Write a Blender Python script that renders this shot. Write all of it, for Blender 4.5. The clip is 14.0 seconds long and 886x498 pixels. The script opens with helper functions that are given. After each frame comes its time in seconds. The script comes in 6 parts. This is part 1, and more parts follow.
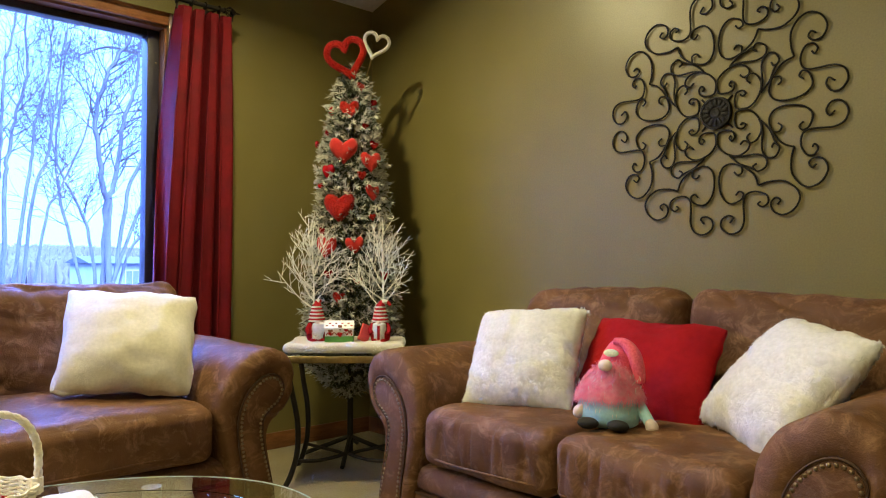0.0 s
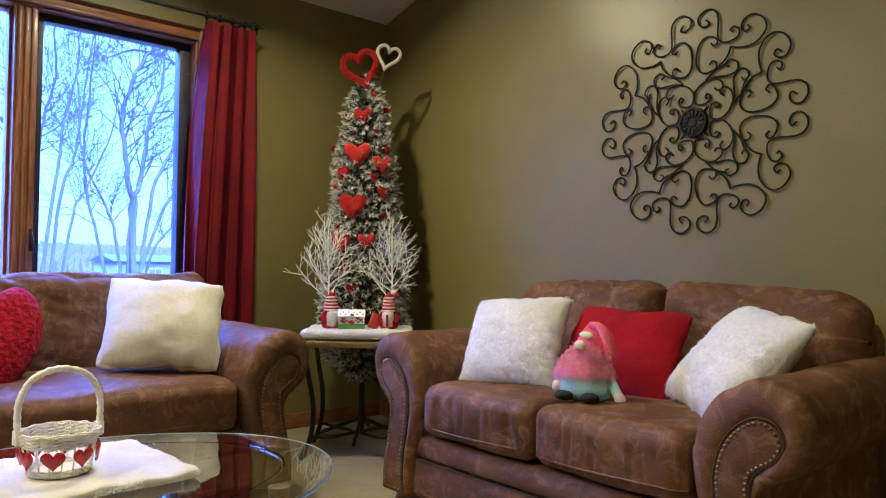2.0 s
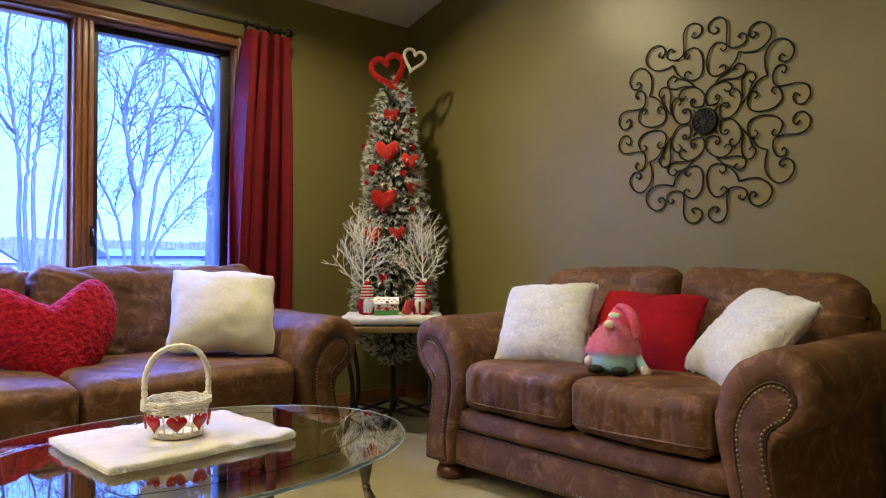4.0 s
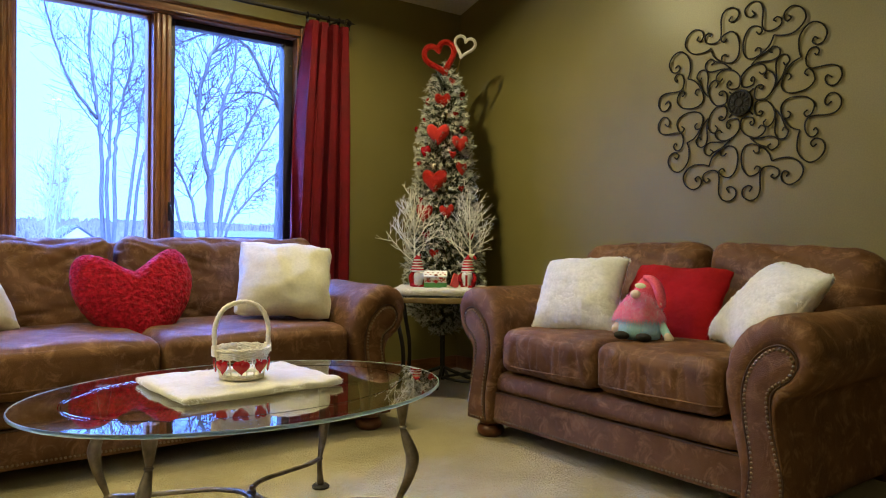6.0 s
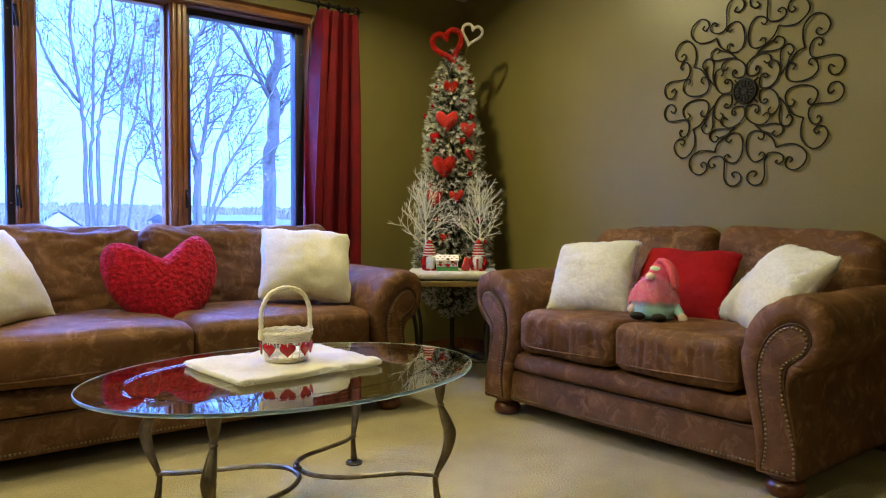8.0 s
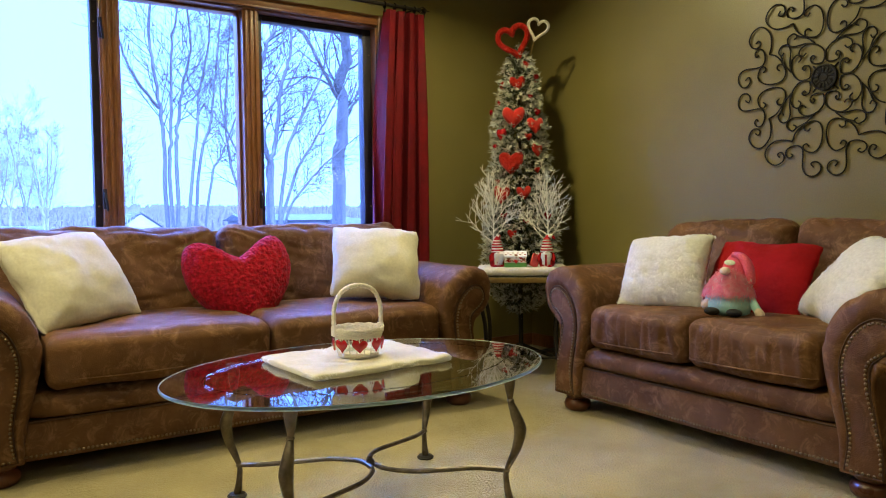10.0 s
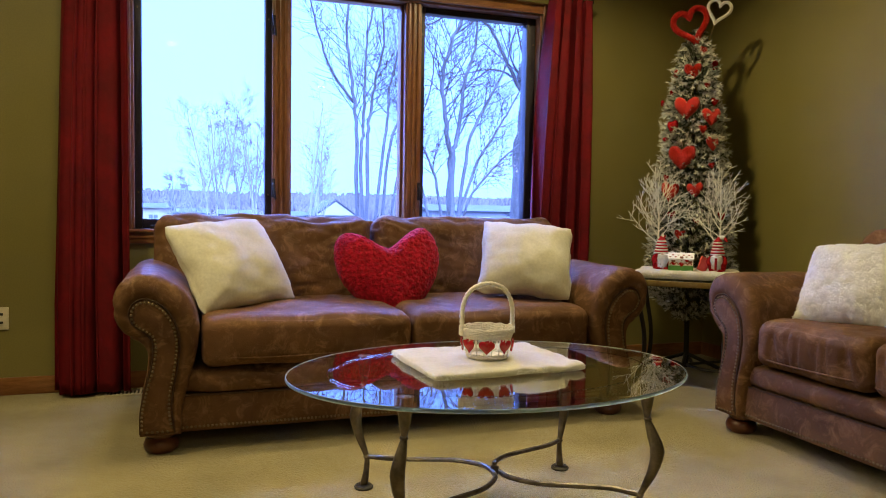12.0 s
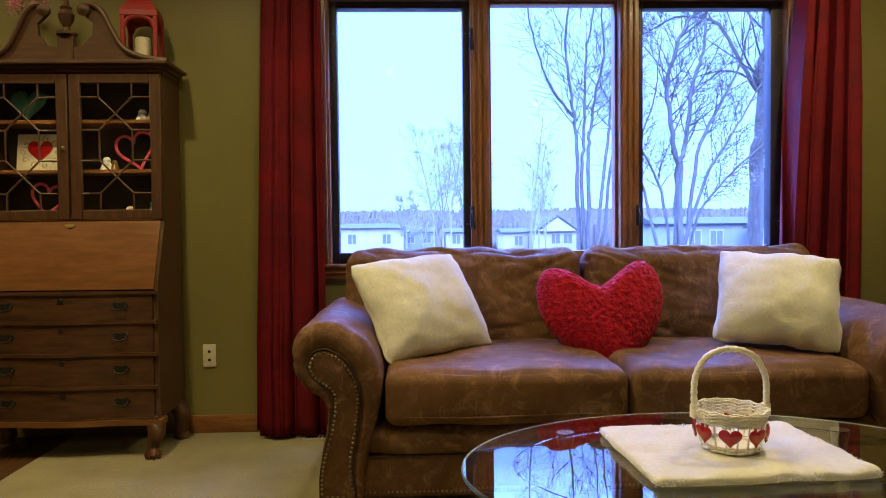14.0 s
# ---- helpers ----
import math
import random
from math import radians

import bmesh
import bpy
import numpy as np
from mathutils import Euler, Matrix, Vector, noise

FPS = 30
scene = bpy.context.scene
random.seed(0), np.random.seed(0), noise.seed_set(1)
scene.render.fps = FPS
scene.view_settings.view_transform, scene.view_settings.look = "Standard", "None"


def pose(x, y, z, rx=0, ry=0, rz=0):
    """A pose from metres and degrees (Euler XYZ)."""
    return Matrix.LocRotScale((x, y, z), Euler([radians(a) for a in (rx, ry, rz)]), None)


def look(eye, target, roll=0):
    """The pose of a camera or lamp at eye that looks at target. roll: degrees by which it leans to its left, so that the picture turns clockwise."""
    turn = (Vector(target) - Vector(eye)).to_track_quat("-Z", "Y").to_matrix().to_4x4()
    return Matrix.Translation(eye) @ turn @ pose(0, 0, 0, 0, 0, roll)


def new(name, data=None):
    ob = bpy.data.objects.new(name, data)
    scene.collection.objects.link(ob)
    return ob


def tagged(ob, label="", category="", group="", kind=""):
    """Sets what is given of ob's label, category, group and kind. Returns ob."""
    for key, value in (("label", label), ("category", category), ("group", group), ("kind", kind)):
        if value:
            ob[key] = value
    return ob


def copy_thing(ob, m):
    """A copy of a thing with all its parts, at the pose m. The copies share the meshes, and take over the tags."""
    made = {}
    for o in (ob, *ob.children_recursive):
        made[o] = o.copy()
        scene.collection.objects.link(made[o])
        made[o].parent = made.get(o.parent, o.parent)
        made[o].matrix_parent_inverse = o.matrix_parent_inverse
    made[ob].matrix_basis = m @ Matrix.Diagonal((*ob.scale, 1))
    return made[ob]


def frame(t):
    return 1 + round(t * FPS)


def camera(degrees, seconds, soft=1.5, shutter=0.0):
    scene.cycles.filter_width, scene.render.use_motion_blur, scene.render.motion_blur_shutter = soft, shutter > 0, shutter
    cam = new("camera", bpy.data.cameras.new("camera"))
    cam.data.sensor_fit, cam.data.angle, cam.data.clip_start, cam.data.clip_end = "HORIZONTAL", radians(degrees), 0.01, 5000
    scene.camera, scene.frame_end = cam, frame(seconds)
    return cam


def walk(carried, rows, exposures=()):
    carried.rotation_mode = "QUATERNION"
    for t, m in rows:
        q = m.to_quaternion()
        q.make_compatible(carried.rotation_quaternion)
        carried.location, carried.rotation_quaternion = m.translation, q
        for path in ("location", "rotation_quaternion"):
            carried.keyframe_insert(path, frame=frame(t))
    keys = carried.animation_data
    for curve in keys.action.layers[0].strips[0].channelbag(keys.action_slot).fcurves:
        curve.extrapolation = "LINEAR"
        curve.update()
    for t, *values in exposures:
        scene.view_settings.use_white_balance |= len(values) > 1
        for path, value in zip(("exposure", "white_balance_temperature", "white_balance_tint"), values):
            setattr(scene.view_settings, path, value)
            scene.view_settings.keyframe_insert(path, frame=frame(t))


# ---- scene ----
cam = camera(62.2, 14.0, soft=1.0)
PATH = [
    (0, (-2.629, -3.392, 0.966), (-1.255, -1.939, 1.006), 0.3),
    (0.5, (-2.666, -3.431, 0.977), (-1.316, -1.956, 1.014), 0.3),
    (1, (-2.694, -3.525, 0.974), (-1.369, -2.028, 1.022), 0.6),
    (1.5, (-2.734, -3.624, 0.96), (-1.416, -2.121, 1.012), 0.9),
    (2, (-2.779, -3.66, 0.935), (-1.444, -2.172, 0.978), 0.8),
    (2.5, (-2.852, -3.661, 0.929), (-1.495, -2.192, 0.958), 0.4),
    (3, (-2.956, -3.66, 0.937), (-1.582, -2.207, 0.962), 0.0),
    (5.5, (-3.144, -3.971, 0.896), (-1.907, -2.399, 0.884), 0.5),
    (6, (-3.167, -3.994, 0.888), (-1.957, -2.402, 0.861), 0.6),
    (6.5, (-3.212, -3.984, 0.895), (-1.994, -2.398, 0.845), 0.6),
    (7, (-3.281, -3.972, 0.901), (-2.028, -2.415, 0.828), 0.4),
    (9.5, (-3.38, -4.012, 0.905), (-2.213, -2.39, 0.816), -0.9),
    (10, (-3.369, -3.999, 0.906), (-2.275, -2.327, 0.821), -0.7),
    (10.5, (-3.339, -3.993, 0.91), (-2.327, -2.27, 0.823), -0.4),
    (11, (-3.291, -3.984, 0.909), (-2.384, -2.203, 0.822), 0.1),
    (11.5, (-3.234, -3.983, 0.912), (-2.454, -2.144, 0.818), 0.6),
    (12, (-3.186, -3.966, 0.918), (-2.532, -2.079, 0.812), 0.9),
    (12.5, (-3.149, -3.854, 0.925), (-2.579, -1.94, 0.811), 0.9),
    (13, (-3.149, -3.712, 0.944), (-2.685, -1.77, 0.834), 0.3),
    (13.5, (-3.12, -3.61, 0.961), (-2.841, -1.632, 0.869), -0.3),
    (14, (-3.021, -3.527, 0.983), (-2.957, -1.53, 0.917), -0.6),
]
walk(cam, [(t, look(eye, target, roll)) for t, eye, target, roll in PATH],
     exposures=((0.0, 0.26, 6050, 16), (0.5, 0.23, 5650, 20), (1.0, 0.19, 5350, 24), (1.5, 0.16, 5300, 26), (3.0, 0.10, 5500, 26), (6.5, -0.09, 6150, 12), (9.5, -0.04, 6200, 11), (11.0, -0.22, 6550, 14), (12.5, -0.38, 6700, 17), (14.0, -0.35, 6700, 17)))

# ---- tuned light and colour ----
SKY_CLOUD = (8.4, 20.0, 70.0, 1)
SKY_ZENITH = (76.0, 168.0, 600.0, 1)
WALL_A, WALL_B = (0.208, 0.176, 0.058), (0.240, 0.203, 0.070)
LAMP_RGB = (1.0, 0.865, 0.41)
LAMP_W = (39, 15, 14, 15, 3, 14, 50, 5, 20)
# round the tree axis: bearing, height, distance, width, finish
ORNAMENTS = (
    (-146, 1.23, 0.20, 0.148, "g"), (-143, 1.51, 0.17, 0.131, "f"), (-91, 1.46, 0.18, 0.102, "f"), (-89, 1.31, 0.19, 0.085, "f"),
    (-135, 1.72, 0.13, 0.091, "g"), (-173, 1.41, 0.18, 0.080, "s"), (-110, 1.39, 0.19, 0.048, "g"), (146, 1.73, 0.13, 0.048, "g"),
    (-38, 1.77, 0.13, 0.057, "s"), (-95, 1.84, 0.10, 0.051, "g"), (147, 1.56, 0.20, 0.034, "s"), (146, 1.62, 0.15, 0.034, "s"),
    (-93, 1.64, 0.14, 0.037, "s"), (-75, 1.55, 0.16, 0.046, "s"), (165, 1.34, 0.19, 0.040, "s"), (-164, 1.04, 0.22, 0.114, "f"),
    (-122, 1.05, 0.22, 0.085, "f"), (-143, 0.80, 0.23, 0.057, "g"), (-92, 1.19, 0.20, 0.037, "g"), (-176, 1.12, 0.21, 0.037, "s"),
    (-157, 0.91, 0.23, 0.046, "s"), (-74, 0.91, 0.23, 0.051, "s"), (-118, 0.88, 0.23, 0.040, "s"))

# ---- world, sun and exposure ----
world = bpy.data.worlds.new("overcast_sky")
scene.world = world
world.use_nodes = True
wn = world.node_tree.nodes
wl = world.node_tree.links
sky = wn.new("ShaderNodeTexSky")
sky.sky_type = "NISHITA"
sky.sun_disc = False
sky.sun_elevation = radians(28)
sky.sun_rotation = radians(200)
cloud = wn.new("ShaderNodeMixRGB")
cloud.inputs[0].default_value = 0.93
cloud.inputs[2].default_value = SKY_CLOUD
wl.new(sky.outputs[0], cloud.inputs[1])
# an overcast sky is brighter overhead than at the horizon
way = wn.new("ShaderNodeTexCoord")
axes = wn.new("ShaderNodeSeparateXYZ")
lift = wn.new("ShaderNodeMapRange")
lift.inputs[1].default_value, lift.inputs[2].default_value = 0.31, 0.56
dome = wn.new("ShaderNodeMixRGB")
dome.inputs[2].default_value = SKY_ZENITH
wl.new(way.outputs["Generated"], axes.inputs[0])
wl.new(axes.outputs[2], lift.inputs[0])
wl.new(lift.outputs[0], dome.inputs[0])
wl.new(cloud.outputs[0], dome.inputs[1])
wl.new(dome.outputs[0], wn["Background"].inputs[0])
wn["Background"].inputs[1].default_value = 0.1
sun_data = bpy.data.lights.new("sun", "SUN")
sun_data.energy = 0.8
sun_data.angle = radians(15)
sun_data.color = (1.0, 0.95, 0.88)
sun = new("sun", sun_data)
sun.matrix_world = look((0, -20, 12), (0, 0, 0))
scene.view_settings.exposure = 0.0


# ---- materials ----
def mat(name, c1, c2=None, scale=6.0, rough=0.6, rough2=None, bump=0.15, bump_scale=80.0, fine=0.0, fine_scale=400.0,
        metal=0.0, sheen=0.0, coat=0.0, stretch=(1, 1, 1), spec=0.5, detail=6.0, lo=0.35, hi=0.65, vary=0.0,
        sub=0.0, trans=0.0, ior=1.45, dist=0.02, scuff=None, scuff_scale=14.0):
    """Two-tone procedural surface: broad stains, grain, relief and uneven gloss."""
    m = bpy.data.materials.new(name)
    m.use_nodes = True
    t = m.node_tree
    b = t.nodes["Principled BSDF"]
    c2 = c2 or tuple(min(1, v * 1.25 + 0.01) for v in c1)
    co = t.nodes.new("ShaderNodeTexCoord")
    mp = t.nodes.new("ShaderNodeMapping")
    mp.inputs["Scale"].default_value = stretch
    t.links.new(co.outputs["Object"], mp.inputs[0])
    n1 = t.nodes.new("ShaderNodeTexNoise")
    n1.inputs["Scale"].default_value = scale
    n1.inputs["Detail"].default_value = detail
    n1.inputs["Roughness"].default_value = 0.6
    t.links.new(mp.outputs[0], n1.inputs[0])
    rp = t.nodes.new("ShaderNodeValToRGB")
    rp.color_ramp.elements[0].position, rp.color_ramp.elements[1].position = lo, hi
    rp.color_ramp.elements[0].color, rp.color_ramp.elements[1].color = (*c1, 1), (*c2, 1)
    t.links.new(n1.outputs[0], rp.inputs[0])
    colour = rp.outputs[0]
    n2 = t.nodes.new("ShaderNodeTexNoise")
    n2.inputs["Scale"].default_value = bump_scale
    n2.inputs["Detail"].default_value = 5
    t.links.new(mp.outputs[0], n2.inputs[0])
    grain = t.nodes.new("ShaderNodeMixRGB")
    grain.blend_type = "MULTIPLY"
    grain.inputs[0].default_value = 0.35
    gr = t.nodes.new("ShaderNodeValToRGB")
    gr.color_ramp.elements[0].position, gr.color_ramp.elements[1].position = 0.3, 0.7
    gr.color_ramp.elements[0].color = (0.6, 0.6, 0.6, 1)
    t.links.new(n2.outputs[0], gr.inputs[0])
    t.links.new(colour, grain.inputs[1])
    t.links.new(gr.outputs[0], grain.inputs[2])
    colour = grain.outputs[0]
    if scuff:
        n4 = t.nodes.new("ShaderNodeTexNoise")
        n4.inputs["Scale"].default_value = scuff_scale
        n4.inputs["Detail"].default_value = 8
        n4.inputs["Roughness"].default_value = 0.72
        n4.inputs["Distortion"].default_value = 0.8
        t.links.new(mp.outputs[0], n4.inputs[0])
        sr = t.nodes.new("ShaderNodeValToRGB")
        sr.color_ramp.elements[0].position, sr.color_ramp.elements[1].position = 0.50, 0.66
        sr.color_ramp.elements[0].color, sr.color_ramp.elements[1].color = (0, 0, 0, 1), (0.62, 0.62, 0.62, 1)
        t.links.new(n4.outputs[0], sr.inputs[0])
        worn = t.nodes.new("ShaderNodeMixRGB")
        worn.inputs[2].default_value = (*scuff, 1)
        t.links.new(sr.outputs[0], worn.inputs[0])
        t.links.new(colour, worn.inputs[1])
        colour = worn.outputs[0]
    if vary:
        oi = t.nodes.new("ShaderNodeObjectInfo")
        hs = t.nodes.new("ShaderNodeHueSaturation")
        mr = t.nodes.new("ShaderNodeMapRange")
        mr.inputs[3].default_value, mr.inputs[4].default_value = 1 - vary, 1 + vary
        t.links.new(oi.outputs["Random"], mr.inputs[0])
        t.links.new(mr.outputs[0], hs.inputs["Value"])
        t.links.new(colour, hs.inputs["Color"])
        colour = hs.outputs[0]
    t.links.new(colour, b.inputs["Base Color"])
    mr2 = t.nodes.new("ShaderNodeMapRange")
    mr2.inputs[1].default_value, mr2.inputs[2].default_value = 0.3, 0.7
    mr2.inputs[3].default_value, mr2.inputs[4].default_value = rough, rough2 if rough2 is not None else min(1, rough + 0.12)
    t.links.new(n1.outputs[0], mr2.inputs[0])
    t.links.new(mr2.outputs[0], b.inputs["Roughness"])
    bp = t.nodes.new("ShaderNodeBump")
    bp.inputs["Strength"].default_value = bump
    bp.inputs["Distance"].default_value = dist
    t.links.new(n2.outputs[0], bp.inputs["Height"])
    normal = bp.outputs[0]
    if fine:
        n3 = t.nodes.new("ShaderNodeTexNoise")
        n3.inputs["Scale"].default_value = fine_scale
        n3.inputs["Detail"].default_value = 2
        t.links.new(mp.outputs[0], n3.inputs[0])
        b2 = t.nodes.new("ShaderNodeBump")
        b2.inputs["Strength"].default_value = fine
        b2.inputs["Distance"].default_value = 0.004
        t.links.new(n3.outputs[0], b2.inputs["Height"])
        t.links.new(normal, b2.inputs["Normal"])
        normal = b2.outputs[0]
    t.links.new(normal, b.inputs["Normal"])
    b.inputs["Metallic"].default_value = metal
    b.inputs["Specular IOR Level"].default_value = spec
    b.inputs["Sheen Weight"].default_value = sheen
    b.inputs["Sheen Roughness"].default_value = 0.5
    b.inputs["Coat Weight"].default_value = coat
    b.inputs["Coat Roughness"].default_value = 0.15
    b.inputs["Transmission Weight"].default_value = trans
    b.inputs["IOR"].default_value = ior
    if sub:
        b.inputs["Subsurface Weight"].default_value = sub
        b.inputs["Subsurface Radius"].default_value = (0.02, 0.015, 0.01)
    return m


def glow(name, colour, strength):
    m = bpy.data.materials.new(name)
    m.use_nodes = True
    b = m.node_tree.nodes["Principled BSDF"]
    b.inputs["Base Color"].default_value = (*colour, 1)
    b.inputs["Emission Color"].default_value = (*colour, 1)
    b.inputs["Emission Strength"].default_value = strength
    return m


def glass(name, colour=(1, 1, 1), rough=0.0, ior=1.45):
    m = bpy.data.materials.new(name)
    m.use_nodes = True
    b = m.node_tree.nodes["Principled BSDF"]
    b.inputs["Base Color"].default_value = (*colour, 1)
    b.inputs["Transmission Weight"].default_value = 1
    b.inputs["Roughness"].default_value = rough
    b.inputs["IOR"].default_value = ior
    return m


PAINT = mat("olive_paint", WALL_A, WALL_B, scale=1.2, rough=0.35, rough2=0.42, bump=0.06, bump_scale=160, detail=3)
CEIL = mat("ceiling_paint", (0.62, 0.58, 0.52), (0.68, 0.64, 0.58), scale=2, rough=0.9, bump=0.35, bump_scale=60)
CARPET = mat("cream_carpet", (0.276, 0.221, 0.099), (0.395, 0.322, 0.160), scale=3.0, rough=0.95, bump=0.9, bump_scale=110, fine=0.8, fine_scale=500, sheen=0.25)
HARDWOOD = mat("dark_floorboards", (0.06, 0.025, 0.012), (0.11, 0.05, 0.02), scale=5, stretch=(8, 1, 1), rough=0.25, bump=0.05)
OAK = mat("stained_oak_trim", (0.20, 0.075, 0.026), (0.34, 0.145, 0.055), scale=9, stretch=(6, 6, 1), rough=0.32, bump=0.08, bump_scale=60, coat=0.2)
OAK_H = mat("stained_oak_trim_level", (0.20, 0.075, 0.026), (0.34, 0.145, 0.055), scale=9, stretch=(1, 6, 6), rough=0.32, bump=0.08, bump_scale=60, coat=0.2)
SASH = mat("dark_bronze_sash", (0.02, 0.017, 0.03), (0.035, 0.03, 0.045), scale=8, rough=0.4, bump=0.05)
BRONZE = mat("black_iron", (0.016, 0.013, 0.011), (0.03, 0.025, 0.02), scale=30, rough=0.45, bump=0.2, bump_scale=150, metal=0.4)
IRON = mat("black_wrought_iron", (0.006, 0.005, 0.004), (0.014, 0.012, 0.010), scale=30, rough=0.5, bump=0.2, bump_scale=150, spec=0.3)
SUEDE = mat("brown_suede_leather", (0.088, 0.041, 0.0190), (0.170, 0.085, 0.042), scale=5.0, rough=0.50, rough2=0.66, bump=0.20, bump_scale=14, fine=0.35, fine_scale=260, spec=0.14, lo=0.33, hi=0.69, vary=0.06, scuff=(0.29, 0.166, 0.094), scuff_scale=15)
SEAM = mat("dark_seam", (0.045, 0.02, 0.01), (0.07, 0.03, 0.015), rough=0.7)
NAIL = mat("antique_brass_nail", (0.17, 0.125, 0.075), (0.28, 0.21, 0.13), scale=60, rough=0.36, metal=0.9)
BUN = mat("mahogany_foot", (0.075, 0.022, 0.010), (0.13, 0.04, 0.018), scale=14, rough=0.25, bump=0.05, coat=0.3)
CURTAIN = mat("red_curtain_cloth", (0.11, 0.0028, 0.007), (0.175, 0.005, 0.010), scale=7, rough=0.72, bump=0.15, bump_scale=30, fine=0.3, fine_scale=700, spec=0.25)
EDGEGLASS = glass("aqua_glass_edge", (0.50, 0.88, 0.98), 0.3, 1.45)
GREENGLASS = glass("clear_table_glass", (0.96, 0.99, 0.98), 0.0, 1.62)
PANE = glass("window_glass", (1, 1, 1), 0.0, 1.3)
PEWTER = mat("antique_pewter", (0.075, 0.060, 0.045), (0.17, 0.14, 0.105), scale=20, rough=0.3, rough2=0.45, bump=0.1, bump_scale=60, metal=0.85)
PLUSH = mat("cream_plush", (0.58, 0.552, 0.455), (0.635, 0.61, 0.525), scale=9, rough=0.95, bump=0.16, bump_scale=90, sheen=0.3, fine=0.35, fine_scale=420, dist=0.006)
SHAG = mat("white_shag_fur", (0.90, 0.89, 0.86), (0.94, 0.93, 0.91), scale=12, rough=0.9, bump=0.1, bump_scale=150, sheen=0.3)
def airy(m, share):
    """Lets light through thin pile."""
    t = m.node_tree
    out = t.nodes["Material Output"]
    b = t.nodes["Principled BSDF"]
    tr = t.nodes.new("ShaderNodeBsdfTranslucent")
    mx = t.nodes.new("ShaderNodeMixShader")
    mx.inputs[0].default_value = share
    src = b.inputs["Base Color"].links[0].from_socket
    t.links.new(src, tr.inputs["Color"])
    t.links.new(b.outputs[0], mx.inputs[1])
    t.links.new(tr.outputs[0], mx.inputs[2])
    t.links.new(mx.outputs[0], out.inputs["Surface"])


SHAGPILE = mat("white_shag_pile", (0.955, 0.955, 0.95), (0.97, 0.97, 0.965), scale=12, rough=0.9, bump=0.0)
airy(SHAGPILE, 0.12)
REDCLOTH = mat("red_linen", (0.28, 0.005, 0.008), (0.36, 0.008, 0.011), scale=8, rough=0.8, spec=0.15, bump=0.2, bump_scale=50, fine=0.5, fine_scale=900)
ROSE = mat("red_rosette_plush", (0.20, 0.003, 0.012), (0.46, 0.008, 0.028), scale=60, rough=0.95, bump=1.0, bump_scale=48, sheen=0.04, spec=0.2)
NEEDLE = mat("flocked_green_needles", (0.055, 0.07, 0.042), (0.12, 0.135, 0.09), scale=10, rough=0.8)
FLOCK = mat("flocked_tips", (0.58, 0.59, 0.54), (0.76, 0.76, 0.71), scale=10, rough=0.9)
GLITTER = mat("red_glitter", (0.50, 0.008, 0.006), (0.85, 0.05, 0.03), scale=160, rough=0.25, bump=1.0, bump_scale=170, metal=0.45, detail=2)
FELT = mat("scarlet_felt", (0.46, 0.014, 0.010), (0.60, 0.030, 0.018), scale=30, rough=0.9, bump=0.3, bump_scale=140, sheen=0.2)
GLOSSRED = mat("glossy_red", (0.36, 0.006, 0.012), (0.46, 0.01, 0.016), scale=8, rough=0.15, coat=0.5, bump=0.02)
WHITEGLIT = mat("white_glitter", (0.75, 0.72, 0.64), (0.85, 0.82, 0.75), scale=160, rough=0.4, bump=0.6, bump_scale=260)
TWIG = mat("white_painted_twig", (0.84, 0.82, 0.76), (0.92, 0.91, 0.87), scale=40, rough=0.6, bump=0.3, bump_scale=120)
WICKER = mat("cream_wicker", (0.84, 0.78, 0.64), (0.91, 0.87, 0.76), scale=60, rough=0.55, bump=0.4, bump_scale=160)
PINKCARD = mat("pink_card", (0.72, 0.10, 0.10), (0.78, 0.14, 0.12), rough=0.6)
CARDWHITE = mat("white_card", (0.86, 0.85, 0.83), (0.90, 0.89, 0.87), rough=0.5)
CARDGREEN = mat("green_card", (0.06, 0.22, 0.05), (0.09, 0.28, 0.07), rough=0.5)
CARDBROWN = mat("brown_print", (0.22, 0.09, 0.04), (0.30, 0.12, 0.05), rough=0.5)
BRASS = mat("dull_brass", (0.32, 0.22, 0.08), (0.45, 0.33, 0.13), scale=20, rough=0.3, metal=0.9)
BEARD = mat("white_beard", (0.86, 0.84, 0.80), (0.92, 0.91, 0.88), scale=30, rough=0.9)
airy(BEARD, 0.25)
SKIN = mat("cream_felt", (0.80, 0.66, 0.57), (0.86, 0.74, 0.66), rough=0.9)
PINKFUR = mat("pink_fur", (0.97, 0.28, 0.42), (0.99, 0.54, 0.64), scale=45, rough=0.8, sheen=0.2)
airy(PINKFUR, 0.45)
PINKHAT = mat("coral_sequin_cloth", (0.78, 0.07, 0.13), (0.92, 0.16, 0.24), scale=120, rough=0.45, bump=0.5, bump_scale=200)
AQUA = mat("aqua_plush", (0.36, 0.70, 0.78), (0.48, 0.82, 0.90), scale=15, rough=0.95, sheen=0.3)
BLACKFELT = mat("black_felt", (0.012, 0.012, 0.012), (0.02, 0.02, 0.02), rough=0.9)
LIME = mat("pale_green_glitter", (0.62, 0.72, 0.50), (0.84, 0.90, 0.74), scale=150, rough=0.4)
CHERRY = mat("cherry_desk_wood", (0.054, 0.020, 0.008), (0.100, 0.040, 0.015), scale=7, stretch=(1, 4, 8), rough=0.46, bump=0.06, bump_scale=50, coat=0.06)
CHERRYV = mat("cherry_desk_wood_upright", (0.054, 0.020, 0.008), (0.100, 0.040, 0.015), scale=7, stretch=(8, 4, 1), rough=0.46, bump=0.06, bump_scale=50, coat=0.06)
